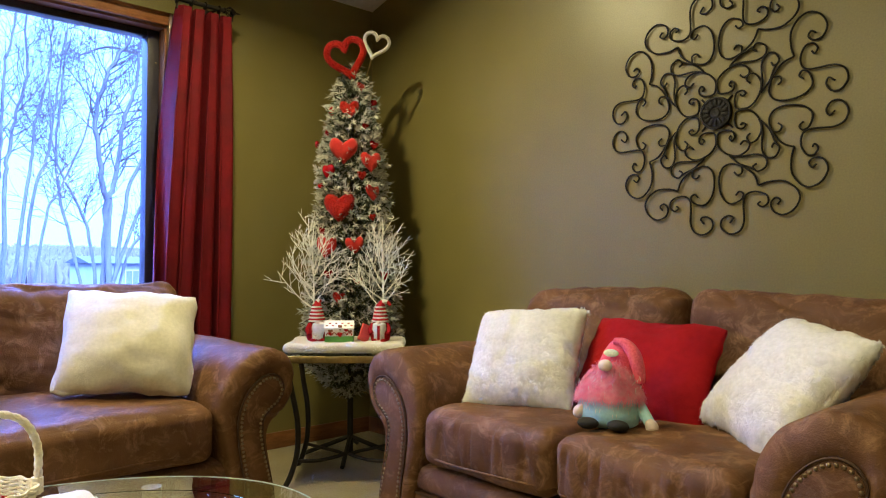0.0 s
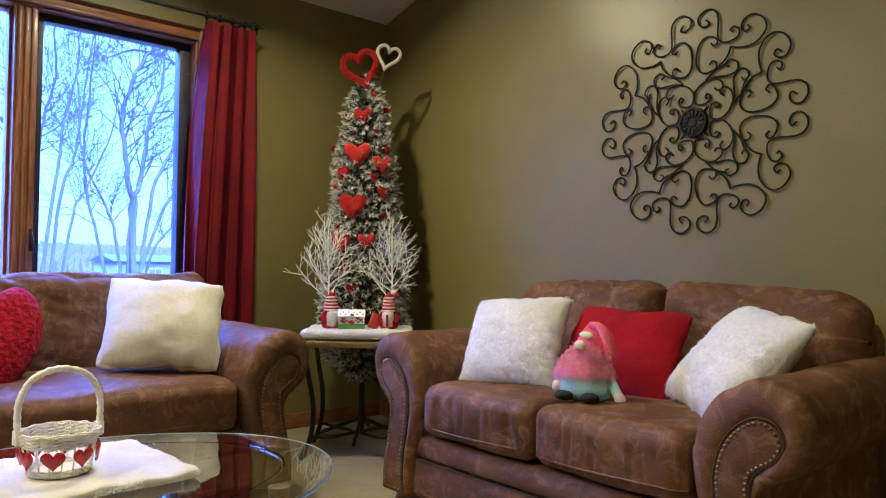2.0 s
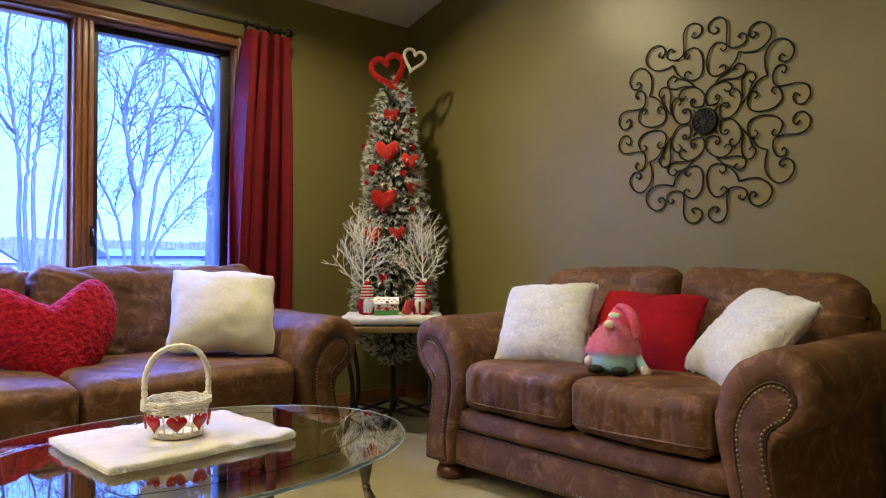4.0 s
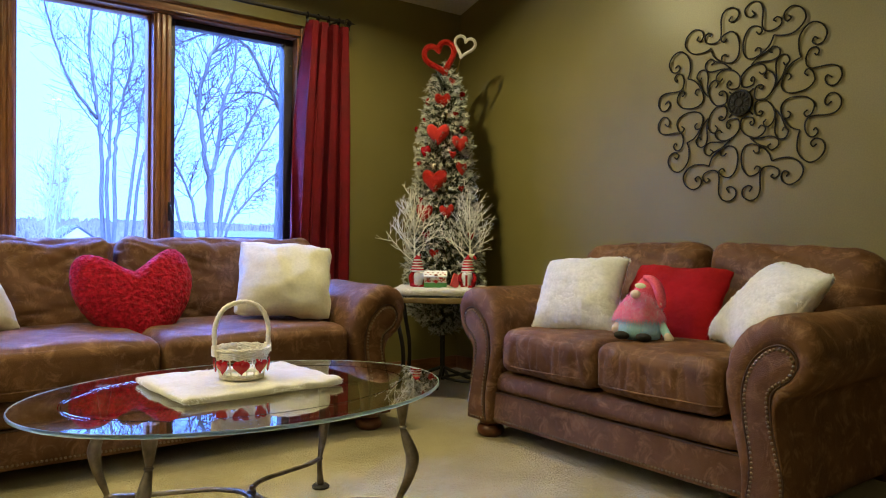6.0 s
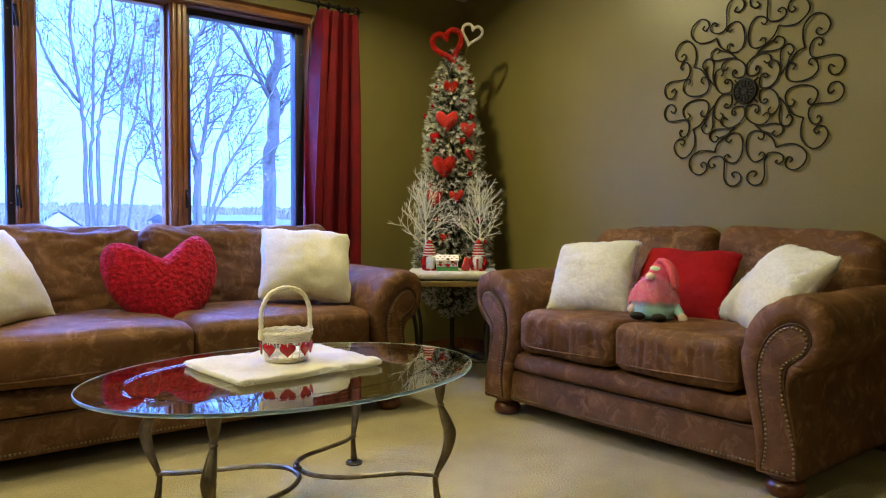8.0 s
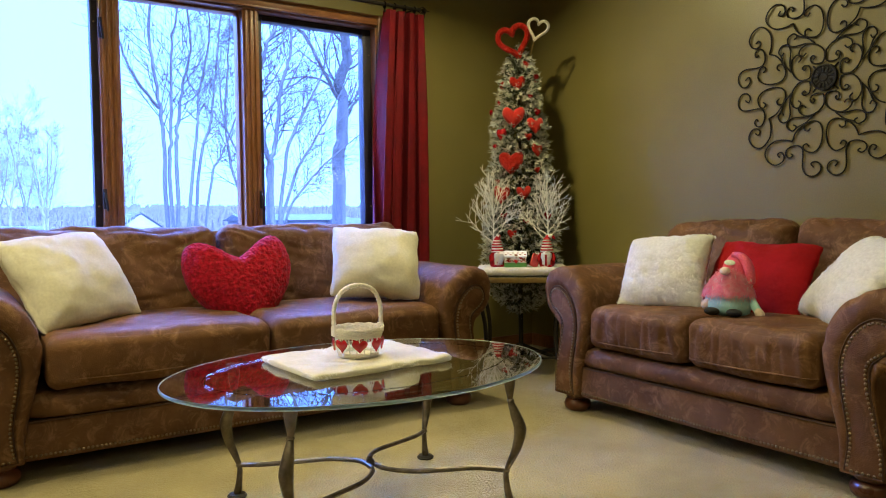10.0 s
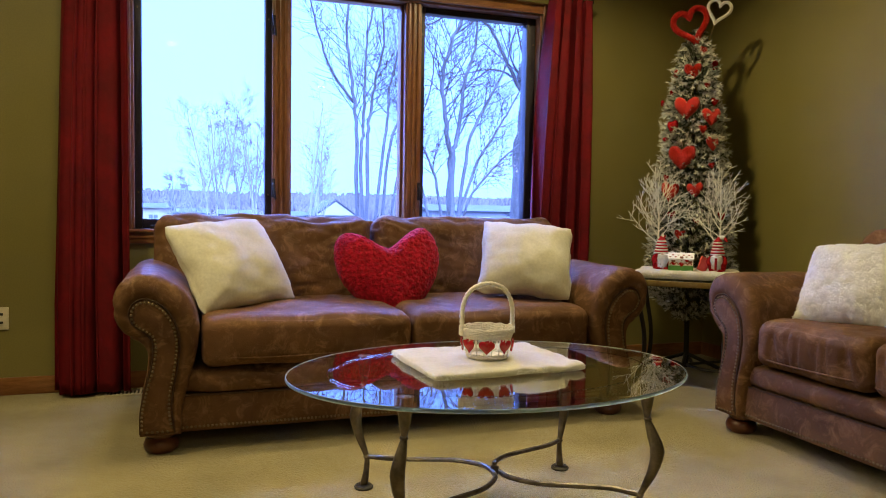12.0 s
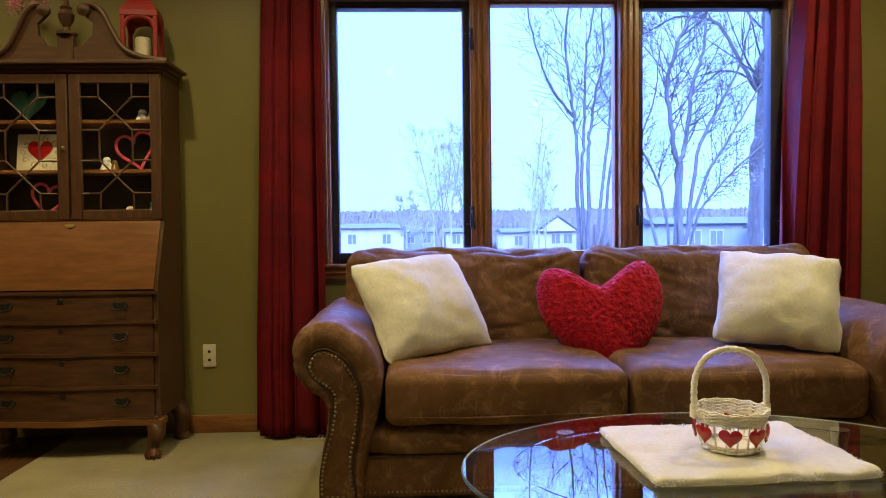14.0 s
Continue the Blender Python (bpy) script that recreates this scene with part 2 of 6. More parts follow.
HONEY = mat("honey_desk_lid", (0.15, 0.056, 0.017), (0.22, 0.088, 0.028), scale=6, stretch=(1, 4, 8), rough=0.3, bump=0.05, coat=0.25)
# darker than the cherry wood, for the desk's inside and back
DARKIN = mat("dark_cabinet_inside", (0.02, 0.012, 0.008), (0.035, 0.02, 0.012), rough=0.6)
IVORY = mat("ivory_plastic", (0.66, 0.60, 0.45), (0.70, 0.64, 0.50), rough=0.35, bump=0.02)
SLOT = mat("dark_slot", (0.02, 0.018, 0.015), (0.03, 0.026, 0.02), rough=0.6)
LANTERN = mat("red_lacquer_metal", (0.26, 0.010, 0.010), (0.34, 0.016, 0.014), rough=0.5, bump=0.05)
WAX = mat("cream_wax", (0.72, 0.64, 0.48), (0.78, 0.70, 0.54), rough=0.5, sub=0.2)
STRIPE = mat("white_knit", (0.72, 0.66, 0.60), (0.80, 0.75, 0.70), rough=0.9, bump=0.4)
REDKNIT = mat("red_knit", (0.48, 0.014, 0.02), (0.56, 0.022, 0.03), rough=0.9, bump=0.4, bump_scale=120)
TEAL = mat("teal_glaze", (0.05, 0.22, 0.18), (0.08, 0.30, 0.24), rough=0.3)
VENT = mat("beige_vent_metal", (0.42, 0.37, 0.28), (0.48, 0.42, 0.33), rough=0.4)
BARK = mat("grey_bark", (0.085, 0.072, 0.062), (0.135, 0.117, 0.102), scale=3, stretch=(4, 4, 1), rough=0.9, bump=0.6, bump_scale=18)
# distance haze put into the colour: much paler than the near bark
FARBARK = mat("far_bark_hazed", (0.24, 0.205, 0.18), (0.31, 0.27, 0.235), scale=2, rough=0.9)
LEAFTAN = mat("dead_leaf", (0.20, 0.11, 0.075), (0.28, 0.17, 0.12), rough=0.8)
LAWN = mat("winter_ground", (0.075, 0.052, 0.030), (0.125, 0.090, 0.056), scale=0.08, rough=0.95, bump=0.3, bump_scale=2)
WOODS = mat("far_woodland", (0.20, 0.150, 0.115), (0.26, 0.205, 0.160), scale=0.15, rough=0.95)
SIDING = mat("pale_siding", (0.34, 0.29, 0.23), (0.42, 0.36, 0.29), scale=0.6, rough=0.7)
# blue siding lightened to stand in for the haze over the valley
SIDINGB = mat("blue_siding_hazed", (0.19, 0.19, 0.21), (0.24, 0.24, 0.26), scale=0.6, rough=0.7)
ROOF = mat("grey_shingle", (0.030, 0.027, 0.024), (0.048, 0.043, 0.038), scale=1.5, rough=0.85)
# dark panes, likewise lightened for haze
HOUSEWIN = mat("house_window_hazed", (0.12, 0.12, 0.12), (0.16, 0.16, 0.16), rough=0.15)
WARM = glow("lamp_lens", (1.0, 0.78, 0.42), 6.0)


# ---- building helpers ----
def cr(pts, per=8, closed=False):
    """Smooth curve through the points."""
    p = [Vector(q) for q in pts]
    n = len(p)
    out = []
    for i in range(n if closed else n - 1):
        a, b, c, d = (p[(i - 1) % n], p[i], p[(i + 1) % n], p[(i + 2) % n]) if closed else (p[max(i - 1, 0)], p[i], p[i + 1], p[min(i + 2, n - 1)])
        for k in range(per):
            t = k / per
            out.append(0.5 * (2 * b + (c - a) * t + (2 * a - 5 * b + 4 * c - d) * t * t + (3 * b - a - 3 * c + d) * t ** 3))
    if not closed:
        out.append(p[-1])
    return out


def finish(name, bm, mats, parent=None, label="", smooth=True):
    me = bpy.data.meshes.new(name)
    bmesh.ops.recalc_face_normals(bm, faces=bm.faces)
    bm.to_mesh(me)
    bm.free()
    for m in (mats if isinstance(mats, (list, tuple)) else [mats]):
        me.materials.append(m)
    if smooth:
        me.shade_smooth()
        if smooth != "all":
            me.set_sharp_from_angle(angle=radians(38))
    ob = new(name, me)
    if parent:
        ob.parent = parent
    if label:
        ob["label"] = label
    return ob


def part(name, bm, material, parent, label="", smooth=True):
    return finish(name, bm, material, parent, label, smooth)


def raw(name, verts, faces, mats, parent=None, index=None, label="", smooth=True):
    me = bpy.data.meshes.new(name)
    me.from_pydata(verts, [], faces)
    for m in (mats if isinstance(mats, (list, tuple)) else [mats]):
        me.materials.append(m)
    if index is not None:
        me.polygons.foreach_set("material_index", index)
    if smooth:
        me.shade_smooth()
    ob = new(name, me)
    if parent:
        ob.parent = parent
    if label:
        ob["label"] = label
    return ob


def thing(name, label, category, m=None, group=""):
    ob = new(name)
    ob.empty_display_size = 0.1
    ob.matrix_world = m or Matrix()
    return tagged(ob, label, category, group)


def structure(name, bm, material, label="", smooth=False):
    return tagged(finish(name, bm, material, None, label, smooth), kind="structure")


def box(bm, x0, x1, y0, y1, z0, z1, bevel=0.0, seg=2, m=None, mi=0):
    r = bmesh.ops.create_cube(bm, size=1)
    vs = r["verts"]
    for v in vs:
        v.co = Vector(((x0 + x1) / 2 + v.co.x * (x1 - x0), (y0 + y1) / 2 + v.co.y * (y1 - y0), (z0 + z1) / 2 + v.co.z * (z1 - z0)))
    faces = {f for v in vs for f in v.link_faces}
    if bevel:
        es = list({e for v in vs for e in v.link_edges})
        r2 = bmesh.ops.bevel(bm, geom=es, offset=bevel, segments=seg, profile=0.5, affect="EDGES")
        faces |= set(r2["faces"])
        vs = list({v for f in faces if f.is_valid for v in f.verts})
    for f in faces:
        if f.is_valid:
            f.material_index = mi
    if m is not None:
        for v in vs:
            v.co = m @ v.co
    return bm


def tube(bm, pts, radius, n=8, closed=False, mi=0, flat=1.0):
    """A bar along the points; radius is one number or one for each point."""
    pts = [Vector(p) for p in pts]
    k = len(pts)
    rs = radius if isinstance(radius, (list, tuple)) else [radius] * k
    tang = []
    for i in range(k):
        a = pts[(i - 1) % k] if closed else pts[max(i - 1, 0)]
        b = pts[(i + 1) % k] if closed else pts[min(i + 1, k - 1)]
        d = b - a
        tang.append(d.normalized() if d.length > 1e-9 else Vector((0, 0, 1)))
    up = Vector((0, 0, 1)) if abs(tang[0].z) < 0.9 else Vector((1, 0, 0))
    side = tang[0].cross(up).normalized()
    rings = []
    for i in range(k):
        side = (side - tang[i] * side.dot(tang[i]))
        side = side.normalized() if side.length > 1e-6 else tang[i].orthogonal().normalized()
        other = tang[i].cross(side)
        rings.append([bm.verts.new(pts[i] + (side * math.cos(2 * math.pi * j / n) + other * flat * math.sin(2 * math.pi * j / n)) * rs[i]) for j in range(n)])
    for i in range(k if closed else k - 1):
        a, b = rings[i], rings[(i + 1) % k]
        for j in range(n):
            bm.faces.new((a[j], a[(j + 1) % n], b[(j + 1) % n], b[j])).material_index = mi
    if not closed:
        bm.faces.new(rings[0][::-1]).material_index = mi
        bm.faces.new(rings[-1]).material_index = mi
    return bm


def lathe(bm, prof, n=24, m=None, mi=0, squash=1.0):
    """Turns the (radius, height) profile round the z axis."""
    m = m or Matrix()
    rings = []
    for r, z in prof:
        if r < 1e-6:
            rings.append([bm.verts.new(m @ Vector((0, 0, z)))])
        else:
            rings.append([bm.verts.new(m @ Vector((r * math.cos(2 * math.pi * j / n), squash * r * math.sin(2 * math.pi * j / n), z))) for j in range(n)])
    for a, b in zip(rings, rings[1:]):
        for j in range(n):
            q = [a[j % len(a)], a[(j + 1) % len(a)], b[(j + 1) % len(b)], b[j % len(b)]]
            q = [v for i, v in enumerate(q) if v not in q[:i]]
            if len(q) > 2:
                bm.faces.new(q).material_index = mi
    for ring, flip in ((rings[0], True), (rings[-1], False)):
        if len(ring) > 2:
            bm.faces.new(ring[::-1] if flip else ring).material_index = mi
    return bm


def ball(bm, m, r=1.0, mi=0, n=20):
    """A round bead shaped by the matrix m."""
    return lathe(bm, [(r * math.sin(math.pi * k / 12), -r * math.cos(math.pi * k / 12)) for k in range(13)], n, m, mi)


def prism(bm, outline, y0, y1, m=None, mi=0):
    """Extrudes an (x, z) outline from y0 to y1."""
    m = m or Matrix()
    a = [bm.verts.new(m @ Vector((x, y0, z))) for x, z in outline]
    b = [bm.verts.new(m @ Vector((x, y1, z))) for x, z in outline]
    k = len(a)
    fs = [bm.faces.new(a), bm.faces.new(b[::-1])]
    for i in range(k):
        fs.append(bm.faces.new((a[i], b[i], b[(i + 1) % k], a[(i + 1) % k])))
    for f in fs:
        f.material_index = mi
    return bm


def heart_outline(w, h, n=40, fat=3.0, fill=0.0):
    pts = []
    for i in range(n):
        t = 2 * math.pi * i / n
        pts.append((w * math.copysign(abs(math.sin(t)) ** fat, math.sin(t)) / 2, h * (13 * math.cos(t) - 5 * math.cos(2 * t) - 2 * math.cos(3 * t) - math.cos(4 * t) + 2.5) / 29 + fill * h * math.exp(-(math.remainder(t, 2 * math.pi) / 0.42) ** 2)))
    return pts


def puffy_heart(bm, w, h, thick, n=40, rings=7, m=None, mi=0, lump=0.0, power=0.5, fat=3.0, fill=0.0):
    """A stuffed heart in the xz plane."""
    m = m or Matrix()
    out = heart_outline(w, h, n, fat, fill)
    layers = {}
    for s in (-1, 1):
        rows = []
        for r in range(rings + 1):
            f = 1 - r / rings
            rows.append([])
            for x, z in out:
                if r == 0 and s == 1:
                    rows[-1] = layers[-1][0]
                    break
                px, pz = x * f, z * f + (1 - f) * h * 0.05
                y = s * thick / 2 * (1 - f ** 2.4) ** power
                d = lump * noise.noise(Vector((px * 60, y * 60, pz * 60)))
                rows[-1].append(bm.verts.new(m @ Vector((px + d, y + s * d, pz + d))))
                if r == rings:
                    break
        layers[s] = rows
        for a, b in zip(rows, rows[1:]):
            for j in range(n):
                q = [a[j], a[(j + 1) % n]] + ([b[0]] if len(b) == 1 else [b[(j + 1) % n], b[j]])
                bm.faces.new(q if s == -1 else q[::-1]).material_index = mi
    return bm


def cushion(bm, w, d, h, r, cuts=18, crown=0.0, bulge=0.0, wrinkle=None, m=None):
    """A rounded, crowned and slightly uneven upholstered block centred on the origin."""
    t = bmesh.new()
    bmesh.ops.create_cube(t, size=2)
    bmesh.ops.subdivide_edges(t, edges=t.edges[:], cuts=cuts, use_grid_fill=True)
    half = Vector((w / 2, d / 2, h / 2))
    m = m or Matrix()
    remap = {}
    for v in t.verts:
        p = Vector((v.co.x * half.x, v.co.y * half.y, v.co.z * half.z))
        inner = Vector([max(-(half[i] - r), min(half[i] - r, p[i])) for i in range(3)])
        d3 = p - inner
        q = inner + (d3.normalized() * r if d3.length > 1e-9 else d3)
        u, e, f = v.co.x, v.co.y, v.co.z
        q.z += (1 if f > 0 else -0.35) * crown * max(0, 1 - u * u) ** 0.6 * max(0, 1 - e * e) ** 0.6 * abs(f)
        q.y += (1 if e > 0 else -1) * bulge * (1 - u * u) * (1 - f * f) * abs(e)
        if wrinkle:
            q += wrinkle(q, v.co)
        remap[v] = bm.verts.new(m @ q)
    for f in t.faces:
        bm.faces.new([remap[v] for v in f.verts])
    t.free()
    return bm


def pillow_point(u, v, s, w, h, thick, seed, lump):
    e = (max(0, 1 - abs(u) ** 2.6) * max(0, 1 - abs(v) ** 2.6)) ** 0.52
    round_off = 1 - 0.045 * abs(u * v) ** 5
    x = w / 2 * u * (1 - 0.055 * (1 - v * v)) * round_off
    z = h / 2 * v * (1 - 0.055 * (1 - u * u)) * round_off
    d = lump * noise.noise(Vector((u * 1.7 + seed, v * 1.7, s * 3 + seed)))
    # soft tucks running in from the seam
    rim = max(abs(u), abs(v)) ** 3
    k = noise.noise(Vector((u * 6 + seed, v * 6, s + seed)))
    d2 = -lump * 0.55 * max(0.0, 1 - abs(k) * 5) * rim + lump * 0.3 * noise.noise(Vector((u * 4 + seed, v * 4, s)))
    x += 0.007 * noise.noise(Vector((v * 4.5, seed, 2.0))) * abs(u) ** 3
    z += 0.007 * noise.noise(Vector((u * 4.5, seed, 5.0))) * abs(v) ** 3
    return Vector((x + d * 0.6, s * (thick / 2 * e + (d + d2) * e), z + d * 0.6))


def pillow(bm, w, h, thick, seed=0.0, lump=0.02, n=40, mi=0):
    """A stuffed square cushion standing in the xz plane."""
    grid = {}
    for s in (-1, 1):
        for i in range(n + 1):
            for j in range(n + 1):
                edge = i in (0, n) or j in (0, n)
                key = (i, j, 0 if edge else s)
                if key not in grid:
                    u, v = math.sin(math.pi / 2 * (2 * i / n - 1)), math.sin(math.pi / 2 * (2 * j / n - 1))
                    grid[key] = bm.verts.new(pillow_point(u, v, 0 if edge else s, w, h, thick, seed, lump))
    for s in (-1, 1):
        for i in range(n):
            for j in range(n):
                q = [grid.get((a, b, s)) or grid[(a, b, 0)] for a, b in ((i, j), (i + 1, j), (i + 1, j + 1), (i, j + 1))]
                bm.faces.new(q if s == -1 else q[::-1]).material_index = mi
    return bm


def soften(ob, normals):
    """Shades pile by the surface that it grows on."""
    ob.data.normals_split_custom_set_from_vertices(normals)


def strands(samples, length, width, rng, droop=0.3, spread=0.5, lay=0.72, tuft=0.0):
    """Tapered pile strands on (place, normal) samples: vertices and faces; tuft draws neighbours the same way."""
    verts, faces = [], []
    for p, nrm in samples:
        g = Vector((rng.gauss(0, spread), rng.gauss(0, spread), rng.gauss(0, spread) - droop))
        if tuft:
            g += tuft * noise.noise_vector(p * 32) + 0.6 * tuft * noise.noise_vector(p * 11)
        g = g - nrm * g.dot(nrm)
        g = g.normalized() if g.length > 1e-6 else nrm.orthogonal().normalized()
        d = (g * lay + nrm * (1 - lay) * rng.uniform(0.5, 1.5)).normalized()
        side = d.cross(nrm).normalized()
        ln = length * rng.uniform(0.6, 1.25)
        k = len(verts)
        mid = p + d * ln * 0.55 + nrm * ln * 0.12
        tip = p + d * ln + Vector((0, 0, -droop * ln * 0.35))
        verts += [p - side * width, p + side * width, mid + side * width * 0.7, mid - side * width * 0.7, tip]
        faces += [(k, k + 1, k + 2, k + 3), (k + 3, k + 2, k + 4)]
    return verts, faces


# ---- the room ----
NORTH, WEST, SOUTH, SLOPE, EAVE = 0.0, -8.0, -9.0, 0.29, 2.435
WL, WR, WB, WT = -3.455, -1.215, 0.80, 2.075          # clear opening of the window


def slope_z(y):
    return EAVE + SLOPE * min(-y, 9.0 + y)


bm = bmesh.new()
box(bm, -4.67, 0.0, SOUTH, 0.0, -0.12, 0.0)
structure("floor", bm, CARPET, "cream cut-pile wall-to-wall carpet")
bm = bmesh.new()
for i in range(26):
    box(bm, -4.675 - 0.128 * (i + 1), -4.677 - 0.128 * i, SOUTH, 0.0, -0.12, -0.006, 0.002, 1)
structure("floor_hardwood", bm, HARDWOOD, "dark hardwood boards beyond the carpet edge")

bm = bmesh.new()
box(bm, WEST - 0.15, WL, 0.0, 0.16, -0.12, 2.6)
box(bm, WR, 0.15, 0.0, 0.16, -0.12, 2.6)
box(bm, WL, WR, 0.0, 0.16, -0.12, WB)
box(bm, WL, WR, 0.0, 0.16, WT, 2.6)
structure("wall_north", bm, PAINT, "olive green painted wall round the picture window")


def gable(name, x0, x1):
    b = bmesh.new()
    out = [(SOUTH, -0.12), (0.0, -0.12), (0.0, EAVE + 0.1), (-4.5, slope_z(-4.5) + 0.1), (SOUTH, EAVE + 0.1)]
    lo = [b.verts.new((x0, y, z)) for y, z in out]
    hi = [b.verts.new((x1, y, z)) for y, z in out]
    b.faces.new(lo)
    b.faces.new(hi[::-1])
    for i in range(5):
        b.faces.new((lo[i], hi[i], hi[(i + 1) % 5], lo[(i + 1) % 5]))
    return structure(name, b, PAINT, "olive green painted gable wall")


gable("wall_east", 0.0, 0.15)
gable("wall_west", WEST - 0.15, WEST)
bm = bmesh.new()
box(bm, WEST - 0.15, 0.15, SOUTH - 0.15, SOUTH, -0.12, 2.6)
structure("wall_south", bm, PAINT, "olive green painted wall")

bm = bmesh.new()
for y0, y1 in ((0.16, -4.5), (-4.5, SOUTH - 0.15)):
    z0, z1 = (EAVE - SLOPE * 0.16, slope_z(-4.5)) if y1 == -4.5 else (slope_z(-4.5), EAVE - SLOPE * 0.15)
    q = [bm.verts.new(p) for p in ((WEST, y0, z0), (0.0, y0, z0), (0.0, y1, z1), (WEST, y1, z1))]
    t = [bm.verts.new(v.co + Vector((0, 0, 0.12))) for v in q]
    bm.faces.new(q)
    bm.faces.new(t[::-1])
    for i in range(4):
        bm.faces.new((q[i], t[i], t[(i + 1) % 4], q[(i + 1) % 4]))
structure("ceiling", bm, CEIL, "pale textured vaulted ceiling")

# skirting boards
bm = bmesh.new()
box(bm, -4.14, -0.014, -0.014, 0.0, 0.0, 0.085, 0.004, 2)
structure("baseboard", bm, OAK_H, "stained oak skirting board", True)
bm = bmesh.new()
box(bm, -0.014, 0.0, SOUTH, 0.0, 0.0, 0.085, 0.004, 2)
structure("baseboard_east", bm, OAK, "stained oak skirting board", True)

# ---- the picture window ----
win = thing("window_1", "triple picture window in a stained oak frame", "window")
win["kind"] = "structure"


def moulding(name, x0, x1, z0, z1, level):
    b = bmesh.new()
    box(b, x0, x1, -0.016, 0.0, z0, z1, 0.004, 2)
    if level:
        box(b, x0, x1, -0.024, -0.012, z1 - 0.018, z1, 0.004, 2)
        box(b, x0, x1, -0.020, -0.012, z0, z0 + 0.012, 0.003, 2)
    else:
        left = x0 < -2.3
        box(b, (x0 if left else x1 - 0.018), (x0 + 0.018 if left else x1), -0.024, -0.012, z0, z1, 0.004, 2)
        box(b, (x1 - 0.012 if left else x0), (x1 if left else x0 + 0.012), -0.020, -0.012, z0, z1, 0.003, 2)
    return part(name, b, OAK_H if level else OAK, win)


moulding("casing", WL - 0.06, WL, WB, WT + 0.06, False)
moulding("casing", WR, WR + 0.06 - 0.035, WB, WT + 0.06, False)
moulding("casing", WL, WR, WT, WT + 0.06, True)
bm = bmesh.new()
box(bm, WL - 0.07, WR + 0.06, -0.035, 0.16, WB - 0.018, WB, 0.006, 3)
part("sill", bm, OAK_H, win)
bm = bmesh.new()
box(bm, WL - 0.055, WR + 0.045, -0.018, 0.0, WB - 0.072, WB - 0.018, 0.004, 2)
box(bm, WL - 0.055, WR + 0.045, -0.024, -0.016, WB - 0.046, WB - 0.030, 0.004, 2)
part("apron", bm, OAK_H, win)
for x0, x1 in ((WL, WL + 0.012), (WR - 0.012, WR)):
    bm = bmesh.new()
    box(bm, x0, x1, 0.0, 0.16, WB, WT, 0.002, 1)
    part("jamb", bm, OAK, win)
bm = bmesh.new()
box(bm, WL, WR, 0.0, 0.16, WT - 0.012, WT, 0.002, 1)
part("jamb", bm, OAK_H, win)
SASHES = ((-3.443, -2.768, True), (-2.678, -2.044, False), (-1.952, -1.227, True))
for x0, x1 in ((-2.768, -2.678), (-2.044, -1.952)):
    bm = bmesh.new()
    box(bm, x0, x1, 0.012, 0.15, WB, WT - 0.012, 0.003, 2)
    for k in range(3):
        xc = x0 + (x1 - x0) * (0.2 + 0.3 * k)
        box(bm, xc - 0.008, xc + 0.008, 0.004, 0.03, WB, WT - 0.012, 0.004, 2)
    part("mullion", bm, OAK, win, "fluted oak mullion")
for x0, x1, dark in SASHES:
    s, m1 = (0.034, SASH) if dark else (0.014, OAK)
    bm = bmesh.new()
    zt, zb = WT - 0.012, WB
    yb = 0.06
    box(bm, x0, x0 + s, yb, 0.13, zb, zt, 0.004, 2)
    e = s + 0.022 if x1 > -1.3 else s
    box(bm, x1 - e, x1, yb, 0.13, zb, zt, 0.004, 2)
    box(bm, x0 + s, x1 - e, yb, 0.13, zb, zb + 0.05, 0.004, 2)
    box(bm, x0 + s, x1 - e, yb, 0.13, zt - s, zt, 0.004, 2)
    frame_ob = part("sash", bm, m1, win, "dark bronze screen frame" if dark else "oak sash")
    if dark:
        bm = bmesh.new()
        for xs in (x0 + s * 0.5, x1 - s * 0.5):
            for zs in (0.985, 1.908):
                lathe(bm, [(0.0045, 0), (0.0045, 0.008), (0, 0.01)], 8, Matrix.Translation((xs, yb + 0.001, zs)) @ pose(0, 0, 0, 90))
        part("screw", bm, NAIL, frame_ob)
    bm = bmesh.new()
    box(bm, x0 + s - 0.006, x1 - e + 0.006, 0.102, 0.106, zb + 0.044, zt - s + 0.006)
    p = part("pane", bm, PANE, win, "", False)
    p.visible_shadow = False
for x, zc in ((-2.761, 1.87), (-2.761, 1.02), (-1.958, 1.02)):
    bm = bmesh.new()
    box(bm, x - 0.012, x + 0.006, 0.0, 0.016, zc - 0.05, zc + 0.05, 0.003, 2)
    tube(bm, cr([(x - 0.002, 0.0, zc + 0.03), (x - 0.004, -0.02, zc + 0.01), (x + 0.002, -0.024, zc - 0.03), (x + 0.006, -0.018, zc - 0.06)], 4), [0.006] * 12 + [0.004], 8)
    part("latch", bm, BRONZE, win, "black casement latch")
for x in (-3.32, -1.42):
    bm = bmesh.new()
    box(bm, x - 0.05, x + 0.05, 0.0, 0.05, WB, WB + 0.02, 0.005, 2)
    tube(bm, cr([(x, 0.02, WB + 0.02), (x + 0.01, 0.0, WB + 0.032), (x + 0.06, -0.012, WB + 0.03), (x + 0.085, -0.016, WB + 0.05)], 4), 0.006, 8)
    lathe(bm, [(0, -0.012), (0.008, -0.009), (0.010, 0), (0.008, 0.008), (0, 0.012)], 12, Matrix.Translation((x + 0.086, -0.016, WB + 0.062)))
    part("crank", bm, BRONZE, win, "dark folding window crank")

